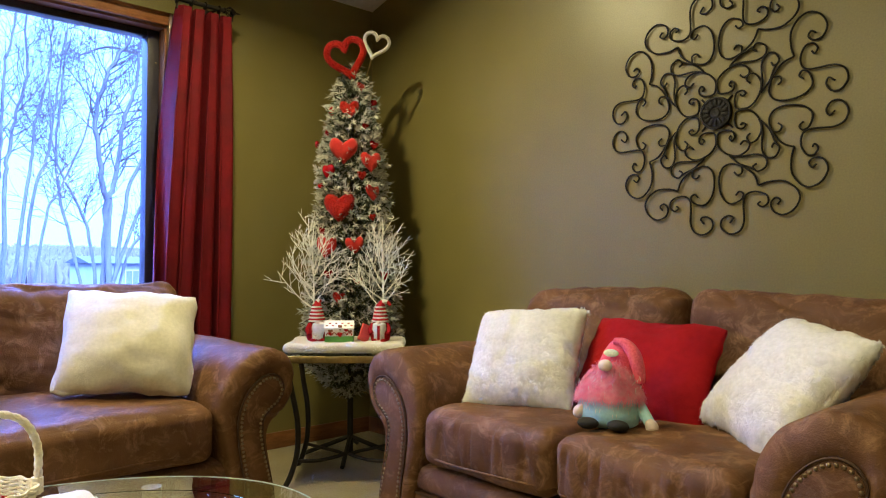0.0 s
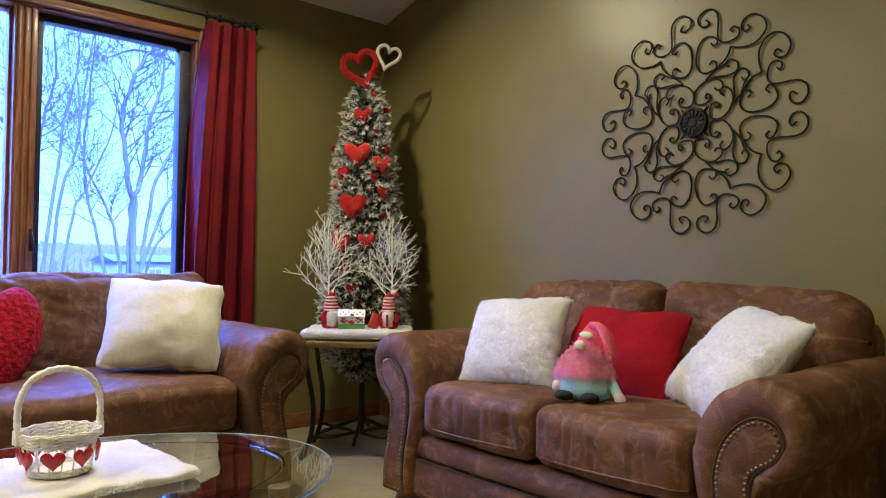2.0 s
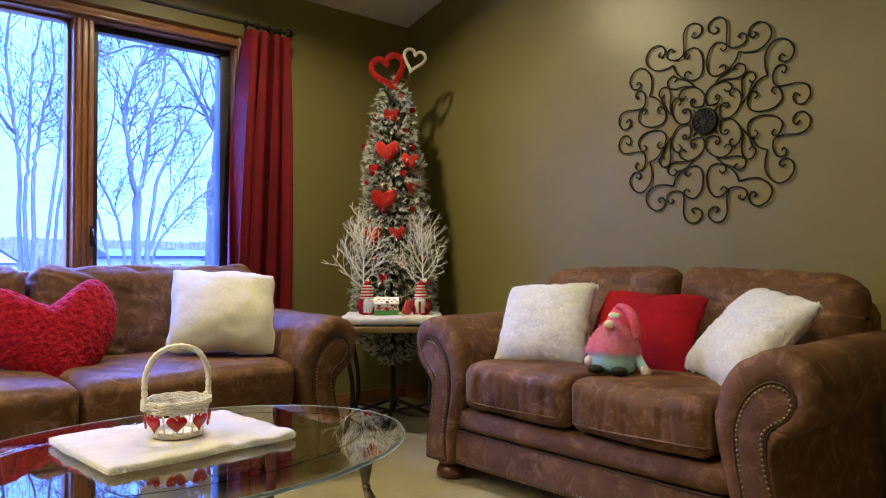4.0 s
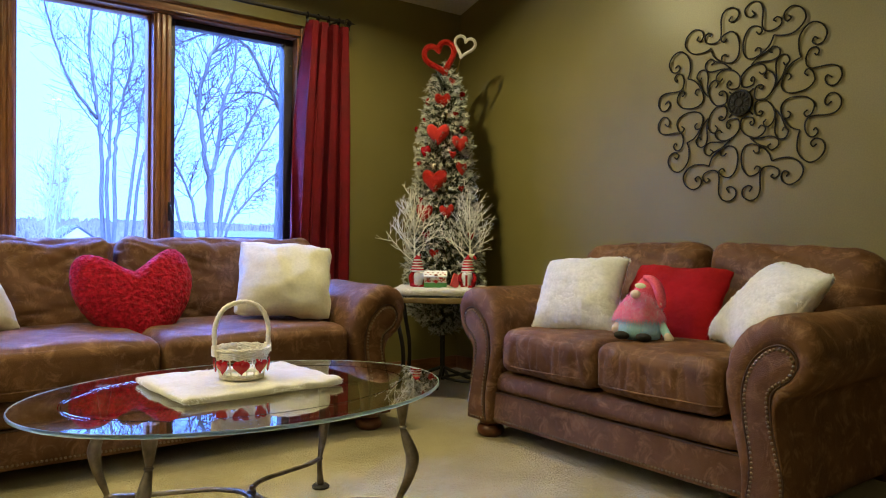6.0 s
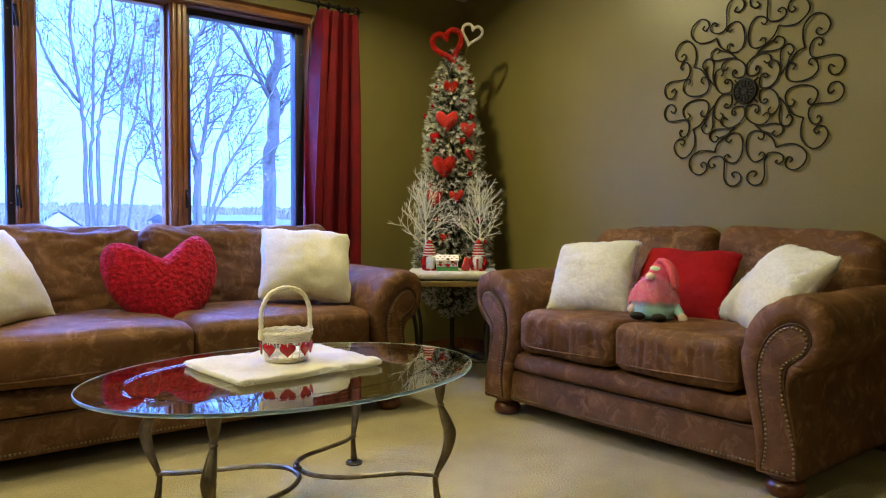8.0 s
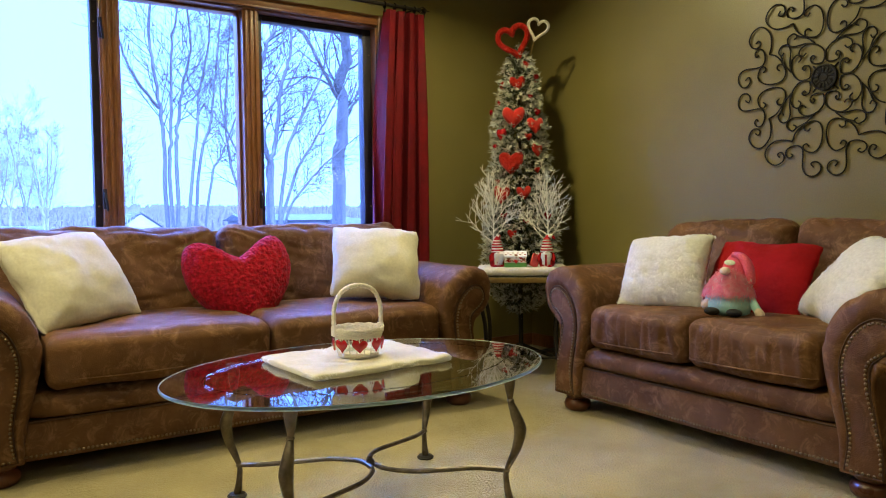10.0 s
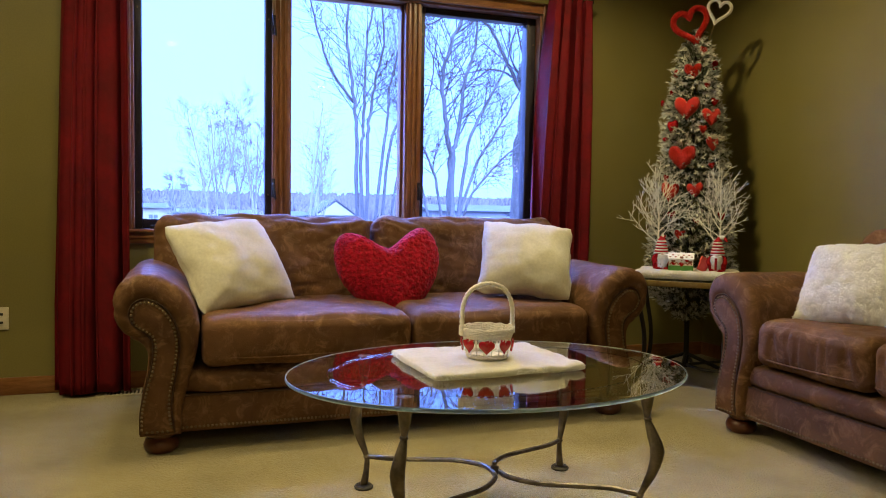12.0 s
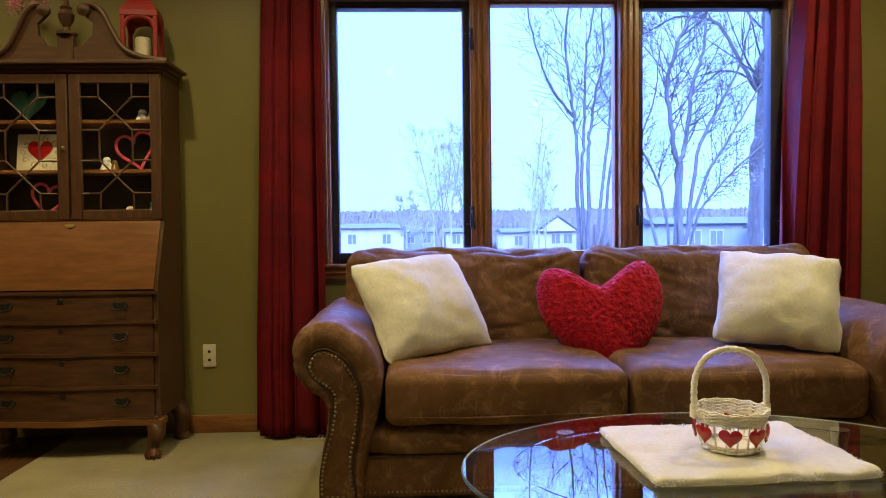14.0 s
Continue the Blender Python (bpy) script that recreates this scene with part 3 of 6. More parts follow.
# ---- ceiling downlights ----
# entries 2 to 7 are unseen fill lights, added to brighten the room
LAMPS = ((-1.38, -0.88), (-3.35, -1.06), (-2.05, -2.75), (-3.65, -2.75), (-1.2, -7.6), (-3.4, -6.6), (-4.22, -1.50), (-6.2, -6.6), (-5.35, -0.88))


def downlight():
    z = slope_z(-1.06)
    t = thing("ceiling_downlight", "round white recessed ceiling light in a partly assumed layout, switched on", "light")
    b = bmesh.new()
    lathe(b, [(0.062, -0.002), (0.088, -0.002), (0.092, -0.010), (0.070, -0.014), (0.062, -0.002)], 28)
    part("trim_ring", b, CEIL, t)
    b = bmesh.new()
    lathe(b, [(0.0, -0.004), (0.064, -0.004)], 28)
    part("lens", b, WARM, t)
    return t


first = downlight()
first["group"] = "ceiling downlights"
for i, (x, y) in enumerate(LAMPS):
    tilt = math.degrees(math.atan(SLOPE)) * (1 if y < -4.5 else -1)
    m = pose(x, y, slope_z(y), tilt)
    if i == 0:
        first.matrix_world = m
    else:
        copy_thing(first, m)
    data = bpy.data.lights.new("downlight_bulb", "AREA")
    data.shape = "DISK"
    data.size = 0.12
    data.energy = LAMP_W[i]
    data.color = LAMP_RGB
    data.spread = radians(165 if i in (0, 1, 6, 8) else 125)
    lamp = new("downlight_bulb", data)
    lamp.matrix_world = m @ pose(0, 0, -0.03)


# ---- upholstered seats ----
ARM = [(0.070, 0.075), (0.062, 0.18), (0.036, 0.29), (0.012, 0.39), (0.004, 0.475), (0.026, 0.555), (0.070, 0.618), (0.135, 0.658), (0.205, 0.670),
       (0.262, 0.652), (0.296, 0.604), (0.303, 0.545), (0.288, 0.490), (0.252, 0.442), (0.212, 0.424), (0.186, 0.390), (0.186, 0.325),
       (0.206, 0.22), (0.212, 0.075)]
DEEP = 1.0


KEYHOLE = [(0.094, 0.088), (0.106, 0.165), (0.104, 0.23), (0.088, 0.32), (0.079, 0.40), (0.083, 0.45), (0.105, 0.51), (0.143, 0.554), (0.187, 0.575),
           (0.227, 0.563), (0.244, 0.524), (0.226, 0.484), (0.188, 0.457), (0.167, 0.435), (0.162, 0.40), (0.171, 0.33), (0.196, 0.235),
           (0.210, 0.164), (0.211, 0.088)]


def keyhole():
    return [Vector((p.x, p.y)) for p in cr([(o, z, 0) for o, z in KEYHOLE], 4)]


def inset(loop, share, extra=0.0):
    """Between the arm's outline and its keyhole front panel."""
    key = keyhole()
    k = len(loop)
    out = [a.lerp(b, share) for a, b in zip(loop, key)]
    if extra:
        mid = [out[i] + Vector(((out[min(i + 1, k - 1)] - out[max(i - 1, 0)]).y, -(out[min(i + 1, k - 1)] - out[max(i - 1, 0)]).x)).normalized() * extra for i in range(k)]
        mid[0].y = mid[-1].y = out[0].y + extra
        out = mid
    return out


def arm_loop():
    top = cr([(o, z, 0) for o, z in ARM], 4)
    return [Vector((p.x, p.y)) for p in top]


def rolled_arm(sofa, half, s):
    """s = -1 for one end, 1 for the other."""
    loop = arm_loop()
    inner = half - 0.306

    def place(p, y):
        return Vector((s * (inner + p.x), y, p.y))
    b = bmesh.new()
    steps = [(-DEEP + 0.004, 1.0), (-DEEP - 0.010, 0.80), (-DEEP - 0.013, 0.55), (-DEEP - 0.006, 0.25), (-DEEP + 0.008, 0.06), (-DEEP + 0.026, 0.0)]
    steps += [(-DEEP + 0.026 + (DEEP - 0.174) * (k / 20) ** 1.5, 0.0) for k in range(1, 21)]
    rings = []
    for i, (y, d) in enumerate(steps):
        src = inset(loop, d) if d else loop
        ring = []
        for j, p in enumerate(src):
            q = Vector(p)
            if 4 < i and q.y > 0.35:
                q += Vector((1, 1)) * 0.009 * min(1, (i - 4) / 5) * noise.noise(Vector((p.x * 6, y * 5, p.y * 6 + s)))
            if q.y > 0.42 and 0 < i < 13:
                fold = max(0.0, math.cos(j * 0.72 + 0.5 * math.sin(j * 0.37))) ** 5
                q -= (q - Vector((0.155, 0.53))).normalized() * 0.011 * fold * (1 - i / 13) ** 1.3
            ring.append(b.verts.new(place(q, y)))
        rings.append(ring)
    k = len(loop)
    for r0, r1 in zip(rings, rings[1:]):
        for j in range(k):
            b.faces.new((r0[j], r0[(j + 1) % k], r1[(j + 1) % k], r1[j]))
    b.faces.new(rings[0])
    b.faces.new(rings[-1][::-1])
    arm = part("arm", b, SUEDE, sofa, "", "all")
    b = bmesh.new()
    face = inset(loop, 1.0)
    f0 = [b.verts.new(place(p, -DEEP + 0.004)) for p in face]
    f1 = [b.verts.new(place(p, -DEEP - 0.010)) for p in face]
    f2 = [b.verts.new(place(p, -DEEP - 0.014)) for p in inset(loop, 1.0, 0.008)]
    for lo, hi in ((f0, f1), (f1, f2)):
        for j in range(k):
            b.faces.new((lo[j], lo[(j + 1) % k], hi[(j + 1) % k], hi[j]))
    b.faces.new(f2)
    part("front_panel", b, SUEDE, arm)
    b = bmesh.new()
    tube(b, [place(p, -DEEP - 0.0105) for p in inset(loop, 0.93)], 0.0032, 6)
    part("welt", b, SEAM, arm, "dark welt cord")
    b = bmesh.new()
    row = inset(loop, 1.0, 0.006)
    row.append(row[0])
    pts, acc = [], 0.0
    dense = []
    for a, c in zip(row, row[1:]):
        for q in range(6):
            dense.append(a.lerp(c, q / 6))
    last = dense[0]
    for p in dense:
        acc += (p - last).length
        last = p
        if acc >= 0.0132:
            pts.append(p)
            acc = 0.0
    for p in pts:
        lathe(b, [(0.0053, 0), (0.0047, 0.0026), (0.0027, 0.0043), (0, 0.0048)], 7, Matrix.Translation(place(p, -DEEP - 0.0135)) @ pose(0, 0, 0, 90))
    part("nailhead_trim", b, NAIL, arm)


def settee(name, label, width, m, wrinkled):
    sofa = thing(name, label, "sofa", m)
    half = width / 2
    inner = half - 0.306
    rng = random.Random(len(name))
    for s in (-1, 1):
        rolled_arm(sofa, half, s)
    # plinth with a padded roll above a nailed panel
    b = bmesh.new()
    box(b, -inner - 0.09, inner + 0.09, -DEEP + 0.02, -0.06, 0.075, 0.215, 0.012, 3)
    part("base_panel", b, SUEDE, sofa)
    b = bmesh.new()
    cushion(b, 2 * inner + 0.17, 0.9, 0.105, 0.046, 14, 0.0, 0.012, lambda q, u: Vector((0, 0.006 * noise.noise(q * 7), 0)), Matrix.Translation((0, -DEEP + 0.459, 0.261)))
    part("seat_rail", b, SUEDE, sofa, "", "all")
    b = bmesh.new()
    tube(b, [(x, -DEEP + 0.018, 0.213) for x in np.linspace(-inner - 0.08, inner + 0.08, 12)], 0.0035, 6)
    part("seam", b, SEAM, sofa)
    b = bmesh.new()
    n = int(2 * (inner + 0.08) / 0.0150)
    for i in range(n + 1):
        x = -inner - 0.08 + i * 0.0150
        lathe(b, [(0.0054, 0), (0.0047, 0.0025), (0.0026, 0.0040), (0, 0.0044)], 7, Matrix.Translation((x, -DEEP + 0.0195, 0.094)) @ pose(0, 0, 0, 90))
    part("nailhead_trim", b, NAIL, sofa)
    # carcass behind
    b = bmesh.new()
    cushion(b, 2 * half - 0.26, 0.20, 0.70, 0.07, 10, 0, 0.01, None, Matrix.Translation((0, -0.13, 0.43)))
    part("back_frame", b, SUEDE, sofa, "", "all")
    for sx in (-1, 1):
        for y in (-DEEP + 0.065, -0.12):
            b = bmesh.new()
            lathe(b, [(0.0, 0), (0.046, 0.0), (0.060, 0.012), (0.064, 0.030), (0.056, 0.050), (0.046, 0.056), (0.052, 0.062), (0.052, 0.078), (0, 0.078)], 24,
                  Matrix.Translation((sx * (half - 0.165), y, 0)))
            part("bun_foot", b, BUN, sofa, "turned dark wooden bun foot")
    # seat cushions
    cw = inner
    for sx in (-1, 1):
        seed = rng.uniform(0, 50)

        def fold(q, u, seed=seed):
            front = max(0.0, -u.y) ** 6
            d = Vector((0, 0, 0.012 * noise.noise(Vector((q.x * 4 + seed, q.y * 4, 0)))))
            if wrinkled:
                # gathers running down the front from the top edge
                g = noise.noise(Vector((q.x * 19 + 1.5 * q.z + seed, q.z * 3, seed)))
                tuck = max(0.0, 1 - abs(g) * 5.0)
                d.y = front * (0.012 * tuck + 0.010 * noise.noise(Vector((q.x * 9 + seed, q.z * 4, 2)))) * (1 - abs(u.z) ** 6)
            else:
                d.y = front * 0.007 * noise.noise(Vector((q.x * 7 + seed, q.z * 5, seed))) * (1 - abs(u.z) ** 4)
            if u.z > 0.9:
                d.z += 0.004 * noise.noise(Vector((q.x * 14 + seed, q.y * 14, 3)))
            return d
        b = bmesh.new()
        cushion(b, cw - 0.004, 0.68, 0.185, 0.046, 52 if wrinkled else 38, 0.014, 0.014, fold, Matrix.Translation((sx * cw / 2, -DEEP + 0.325, 0.408)))
        c = part("seat_cushion", b, SUEDE, sofa, "", "all")
        b = bmesh.new()
        hw, r0, yf = cw / 2 - 0.006, 0.040, -DEEP - 0.011
        bend = [(hw - r0 + r0 * math.sin(a), yf + r0 - r0 * math.cos(a)) for a in np.linspace(0.1, math.pi / 2, 7)]
        loop = [(-x, y) for x, y in [(hw, yf + 0.45)] + bend[::-1]]
        loop += [(t * (hw - r0), yf - 0.016 * (1 - t * t)) for t in np.linspace(-1, 1, 22)]
        loop += bend + [(hw, yf + 0.45)]
        tube(b, [(sx * cw / 2 + x, y, 0.354 + 0.003 * math.sin(x * 9)) for x, y in loop], 0.0034, 6)
        part("piping", b, SUEDE, c)
    # loose back cushions
    bw = (2 * half - (0.25 if wrinkled else 0.22)) / 2
    for sx in (-1, 1):
        seed = rng.uniform(0, 50)

        def slump(q, u, seed=seed, sx=sx):
            k = 0.018 * noise.noise(Vector((q.x * 3 + seed, q.z * 3, 1)))
            a = noise.noise(Vector((q.x * 4 + q.z * 11 + seed, q.z * 7 - q.x * 2, 5)))
            c = noise.noise(Vector((q.x * 7 - q.z * 5 + seed, q.z * 10, 9)))
            crease = 0.013 * max(0.0, 1 - abs(a) * 5) * (0.25 + 0.75 * max(0.0, u.z)) + 0.008 * max(0.0, 1 - abs(c) * 6) * max(0.0, -u.z)
            if not wrinkled:
                dx, dz = u.x * sx + 1.05, 1.05 - u.z
                far = math.hypot(dx * 1.6, dz)
                ray_ = math.sin(9 * math.atan2(dz, dx) + seed + 1.5 * noise.noise(Vector((q.x * 5, q.z * 5, seed))))
                crease += 0.017 * max(0.0, ray_) ** 5 * math.exp(-(far / 0.95) ** 2) * min(1.0, far * 4)
                sag = noise.noise(Vector((q.x * 2 + seed, q.z * 17 + 4 * q.x * sx, 8)))
                crease += 0.011 * max(0.0, 1 - abs(sag) * 5) * max(0.0, -u.z + 0.2)
            ears = 0.016 * abs(u.x) ** 5 - 0.010 * abs(u.x) ** 14
            if wrinkled and u.x * sx > -0.4:
                ears = -0.016 * (u.x * sx + 0.4) / 1.4
            top = 0.010 * noise.noise(Vector((q.x * 10 + seed, q.y * 6, 3))) + ears
            return Vector((0, k + crease * (u.y < 0), (top - 0.5 * crease) * (u.z > 0.4)))
        b = bmesh.new()
        cushion(b, bw - 0.006, 0.20, 0.51, 0.080, 50, 0.008, 0.03, slump, Matrix.Translation((sx * bw / 2, -0.25, 0.622)) @ pose(0, 0, 0, -9))
        part("back_cushion", b, SUEDE, sofa, "", "all")
    return sofa


settee("sofa", "brown suede-leather rolled-arm sofa with brass nailheads", 2.25, pose(-2.325, -0.125, 0), False)
settee("loveseat", "brown suede-leather rolled-arm loveseat with wrinkled seat cushions", 1.665, pose(-0.035, -2.1445, 0, 0, 0, -90), True)


# ---- scatter cushions ----
def propped(centre, right, up):
    """Stands a pillow at its centre with its own width and height running along two directions."""
    x = Vector(right).normalized()
    y = Vector(up).cross(x).normalized()
    z = x.cross(y)
    m = Matrix((x, y, z)).transposed().to_4x4()
    m.translation = centre
    return m


def throw_pillow(name, label, w, h, thick, material, m, seed, pile=0, length=0.0, lump=0.02):
    t = thing(name, label, "pillow", m, "scatter cushions")
    b = bmesh.new()
    pillow(b, w, h, thick, seed, lump)
    part("cover", b, material, t, "", "all")
    rng = random.Random(int(seed * 10))
    samples = []
    for _ in range(pile):
        u, v, s = rng.uniform(-0.995, 0.995), rng.uniform(-0.995, 0.995), -1 if rng.random() < 0.72 else 1
        p = pillow_point(u, v, s, w, h, thick, seed, lump)
        du = pillow_point(u + 0.004, v, s, w, h, thick, seed, lump) - p
        dv = pillow_point(u, v + 0.004, s, w, h, thick, seed, lump) - p
        nrm = du.cross(dv) * -s
        nrm = nrm.normalized() if nrm.length > 1e-12 else Vector((0, s, 0))
        if nrm.y * s < 0:
            nrm.negate()
        samples.append((p, nrm))
    if pile:
        vs, fs = strands(samples, length, 0.0019, rng, 0.35, 0.30, 0.87, 0.45)
        pl_ = raw("fur", vs, fs, SHAGPILE, t)
        soften(pl_, [(nrm + 0.35 * (vs[5 * i + 4] - p).normalized()).normalized() for i, (p, nrm) in enumerate(samples) for _ in range(5)])
        pl_["kind"] = "stuff"
    return t


throw_pillow("throw_pillow", "square cream plush pillow propped on the sofa's far corner", 0.480, 0.435, 0.20, PLUSH,
             propped((-3.013, -0.735, 0.678), (0.395, 0.26, 0.022), (-0.115, 0.22, 0.332)), 1.3, 0, 0, 0.022)
throw_pillow("throw_pillow", "square cream plush pillow leaning at the sofa's arm by the curtain", 0.440, 0.415, 0.20, PLUSH,
             propped((-1.66, -0.78, 0.690), (0.376, -0.16, -0.03), (0.123, 0.21, 0.32)), 2.7, 0, 0, 0.020)
throw_pillow("shaggy_pillow", "square white long-pile fur pillow against the loveseat back", 0.390, 0.375, 0.15, SHAG,
             propped((-0.722, -1.780, 0.650), (0.12, -0.40, 0.03), (0.15, 0.17, 0.27)), 4.1, 56000, 0.021, 0.010)
throw_pillow("shaggy_pillow", "white long-pile fur pillow tipped against the loveseat arm", 0.385, 0.40, 0.16, SHAG,
             propped((-0.630, -2.592, 0.650), (-0.19, -0.25, -0.03), (0.17, -0.20, 0.265)), 5.5, 56000, 0.021, 0.010)
throw_pillow("linen_pillow", "plain red linen pillow on the loveseat", 0.455, 0.37, 0.15, REDCLOTH,
             propped((-0.578, -2.150, 0.626), (0.026, -0.432, -0.006), (0.177, -0.024, 0.266)), 7.2, 0, 0, 0.016)

hp = thing("heart_pillow", "red heart-shaped rosette plush pillow on the sofa", "pillow", pose(-2.305, -0.690, 0.607, -24, -4, 0), "scatter cushions")
bm = bmesh.new()
puffy_heart(bm, 0.50, 0.455, 0.20, 160, 44, None, 0, 0.0035, 0.5, 1.45, 0.03)
part("cover", bm, ROSE, hp, "", "all")


# ---- coffee table ----
CT = Vector((-2.316, -1.928, 0.0))
ctab = thing("coffee_table", "oval glass coffee table on scrolled pewter-coloured metal legs", "table", Matrix.Translation(CT))
bm = bmesh.new()
A_, B_ = 0.619, 0.459
rows = [(-0.006, 0.430), (-0.001, 0.4325), (0.0, 0.436), (-0.001, 0.4405), (-0.004, 0.442), (-0.118, 0.442), (-0.1205, 0.4412), (-0.1245, 0.4412), (-0.127, 0.442)]
rings = []
for d, z in rows:
    rings.append([bm.verts.new(((A_ + d) * math.cos(2 * math.pi * j / 96), (B_ + d) * math.sin(2 * math.pi * j / 96), z)) for j in range(96)])
for i, (a, b2) in enumerate(zip(rings, rings[1:])):
    for j in range(96):
        bm.faces.new((a[j], a[(j + 1) % 96], b2[(j + 1) % 96], b2[j])).material_index = 1 if i < 4 else 0
bm.faces.new(rings[0][::-1])
bm.faces.new(rings[-1])
top = part("glass_top", bm, [GREENGLASS, EDGEGLASS], ctab, "clear bevelled oval glass top", False)
top.visible_shadow = False
LEGS = Vector((0.019, 0.008, 0.0))
SKEW = Matrix.Rotation(radians(-1.9), 3, "Z")
for sx in (-1, 1):
    for sy in (-1, 1):
        fx, fy, _ = LEGS + SKEW @ Vector((sx * 0.350, sy * 0.262, 0))
        d = SKEW @ Vector((sx * 0.72, sy * 0.69, 0))
        spine = [(0.010, 0.4295), (0.010, 0.415), (0.010, 0.375), (0.011, 0.335), (0.014, 0.322), (0.028, 0.285), (0.042, 0.240), (0.030, 0.180), (0.003, 0.120), (-0.004, 0.098), (0.0, 0.050), (0.008, 0.010)]
        rad = [0.0235, 0.022, 0.0165, 0.0080, 0.0100, 0.0165, 0.0205, 0.0150, 0.0090, 0.0085, 0.0105, 0.0140]
        pts = cr([(fx + d.x * o, fy + d.y * o, z) for o, z in spine], 5)
        rr = [rad[min(i // 5, 10)] * (1 - (i % 5) / 5) + rad[min(i // 5 + 1, 11)] * ((i % 5) / 5) for i in range(len(pts))]
        bm = bmesh.new()
        tube(bm, pts, rr, 12)
        leg = part("leg", bm, PEWTER, ctab)
        bm = bmesh.new()
        lathe(bm, [(0, 0), (0.030, 0), (0.032, 0.006), (0.026, 0.012), (0, 0.014)], 20, Matrix.Translation((fx + d.x * 0.008, fy + d.y * 0.008, 0.0)))
        part("foot_pad", bm, BRONZE, leg)
        for z, r in ((0.326, 0.0125), (0.101, 0.0125)):
            bm = bmesh.new()
            lathe(bm, [(0, 0), (r * 0.8, 0.001), (r, 0.005), (r * 0.8, 0.010), (0, 0.011)], 16, Matrix.Translation((fx + d.x * (0.0125 if z > 0.2 else -0.003), fy + d.y * (0.0125 if z > 0.2 else -0.003), z)))
            part("collar", bm, PEWTER, leg)
for sy in (-1, 1):
    # one S-curved bar from each leg, meeting in the middle
    for sx in (-1, 1):
        e = LEGS + SKEW @ Vector((sx * 0.348, sy * 0.260, 0.107))
        bm = bmesh.new()
        tube(bm, cr([e] + [LEGS + SKEW @ Vector(p) for p in ((sx * 0.28, sy * 0.205, 0.112), (sx * 0.18, sy * 0.165, 0.114), (sx * 0.085, sy * 0.125, 0.116), (sx * 0.022, sy * 0.06, 0.118), (sx * 0.010, 0.0, 0.120))], 6), 0.0078, 8)
        part("stretcher", bm, PEWTER, ctab)
bm = bmesh.new()
lathe(bm, [(0, 0.105), (0.012, 0.108), (0.016, 0.12), (0.012, 0.134), (0.006, 0.138), (0.008, 0.146), (0, 0.150)], 14, Matrix.Translation(LEGS))
part("boss", bm, PEWTER, ctab)


def fur_mat(name, label, w, d, h, m, seed, pile):
    t = thing(name, label, "mat", m)
    b = bmesh.new()
    cushion(b, w, d, h, h * 0.48, 30, 0.0, 0.0, lambda q, u: Vector((0.012 * noise.noise(Vector((q.x * 9 + seed, q.y * 9, 1))), 0.012 * noise.noise(Vector((q.x * 9, q.y * 9 + seed, 4))),
            0.007 * noise.noise(Vector((q.x * 20 + seed, q.y * 20, 7))) * (u.z > 0))), Matrix.Translation((0, 0, h / 2)))
    part("fleece", b, PLUSH, t, "", "all")
    rng = random.Random(int(seed))
    smp = []
    for _ in range(pile):
        x, y = rng.uniform(-0.5, 0.5) * w * 0.98, rng.uniform(-0.5, 0.5) * d * 0.98
        if rng.random() < 0.75:
            smp.append((Vector((x, y, h * 0.97)), Vector((0, 0, 1))))
        else:
            e = rng.choice(((1, 0), (-1, 0), (0, 1), (0, -1)))
            p = Vector((e[0] * w / 2 if e[0] else x, e[1] * d / 2 if e[1] else y, rng.uniform(0.25, 0.85) * h))
            smp.append((p * 0.99, Vector((e[0], e[1], 0))))
    smp = [s_ for s_ in smp if abs(s_[1].z) < 0.5]
    vs, fs = strands(smp, 0.0045, 0.0010, rng, 0.2, 0.5)
    pl_ = raw("nap", vs, fs, SHAGPILE, t)
    pl_["kind"] = "stuff"
    return t


fur_mat("fleece_mat", "folded white fleece mat on the coffee table", 0.49, 0.40, 0.022, pose(-2.313, -1.862, 0.443, 0, 0, 3), 3.0, 9000)

# ---- basket ----
bk = thing("wicker_basket", "cream wicker basket with hooped handle and red hearts", "basket", pose(-2.316, -1.885, 0.467) @ Matrix.Scale(0.93, 4))
bm = bmesh.new()
for k in range(3):
    r, z = 0.066 + k * 0.0012, 0.004 + 0.0058 * k
    tube(bm, [((r + 0.0022 * math.sin(14 * a + math.pi * (k % 2))) * math.cos(a), (r + 0.0022 * math.sin(14 * a + math.pi * (k % 2))) * math.sin(a), z) for a in np.linspace(0, 2 * math.pi, 84, endpoint=False)], 0.0028, 6, True)
part("lower_weave", bm, WICKER, bk)
bm = bmesh.new()
for k in range(9):
    r, z = 0.0775 + k * 0.0011, 0.069 + 0.0039 * k
    tube(bm, [((r + 0.003 * math.sin(11 * a + math.pi * (k % 2))) * math.cos(a), (r + 0.003 * math.sin(11 * a + math.pi * (k % 2))) * math.sin(a), z + 0.0015 * math.sin(13 * a)) for a in np.linspace(0, 2 * math.pi, 84, endpoint=False)], 0.0026, 6, True)
part("rim_weave", bm, WICKER, bk)
bm = bmesh.new()
lathe(bm, [(0, 0.001), (0.066, 0.001), (0.066, 0.006), (0, 0.006)], 28)
part("basket_floor", bm, WICKER, bk)
for i in range(18):
    a = 2 * math.pi * i / 18
    bm = bmesh.new()
    tube(bm, [(0.068 * math.cos(a), 0.068 * math.sin(a), 0.004), (0.075 * math.cos(a), 0.075 * math.sin(a), 0.05), (0.084 * math.cos(a), 0.084 * math.sin(a), 0.10)], 0.0022, 6)
    part("stake", bm, WICKER, bk)
bm = bmesh.new()
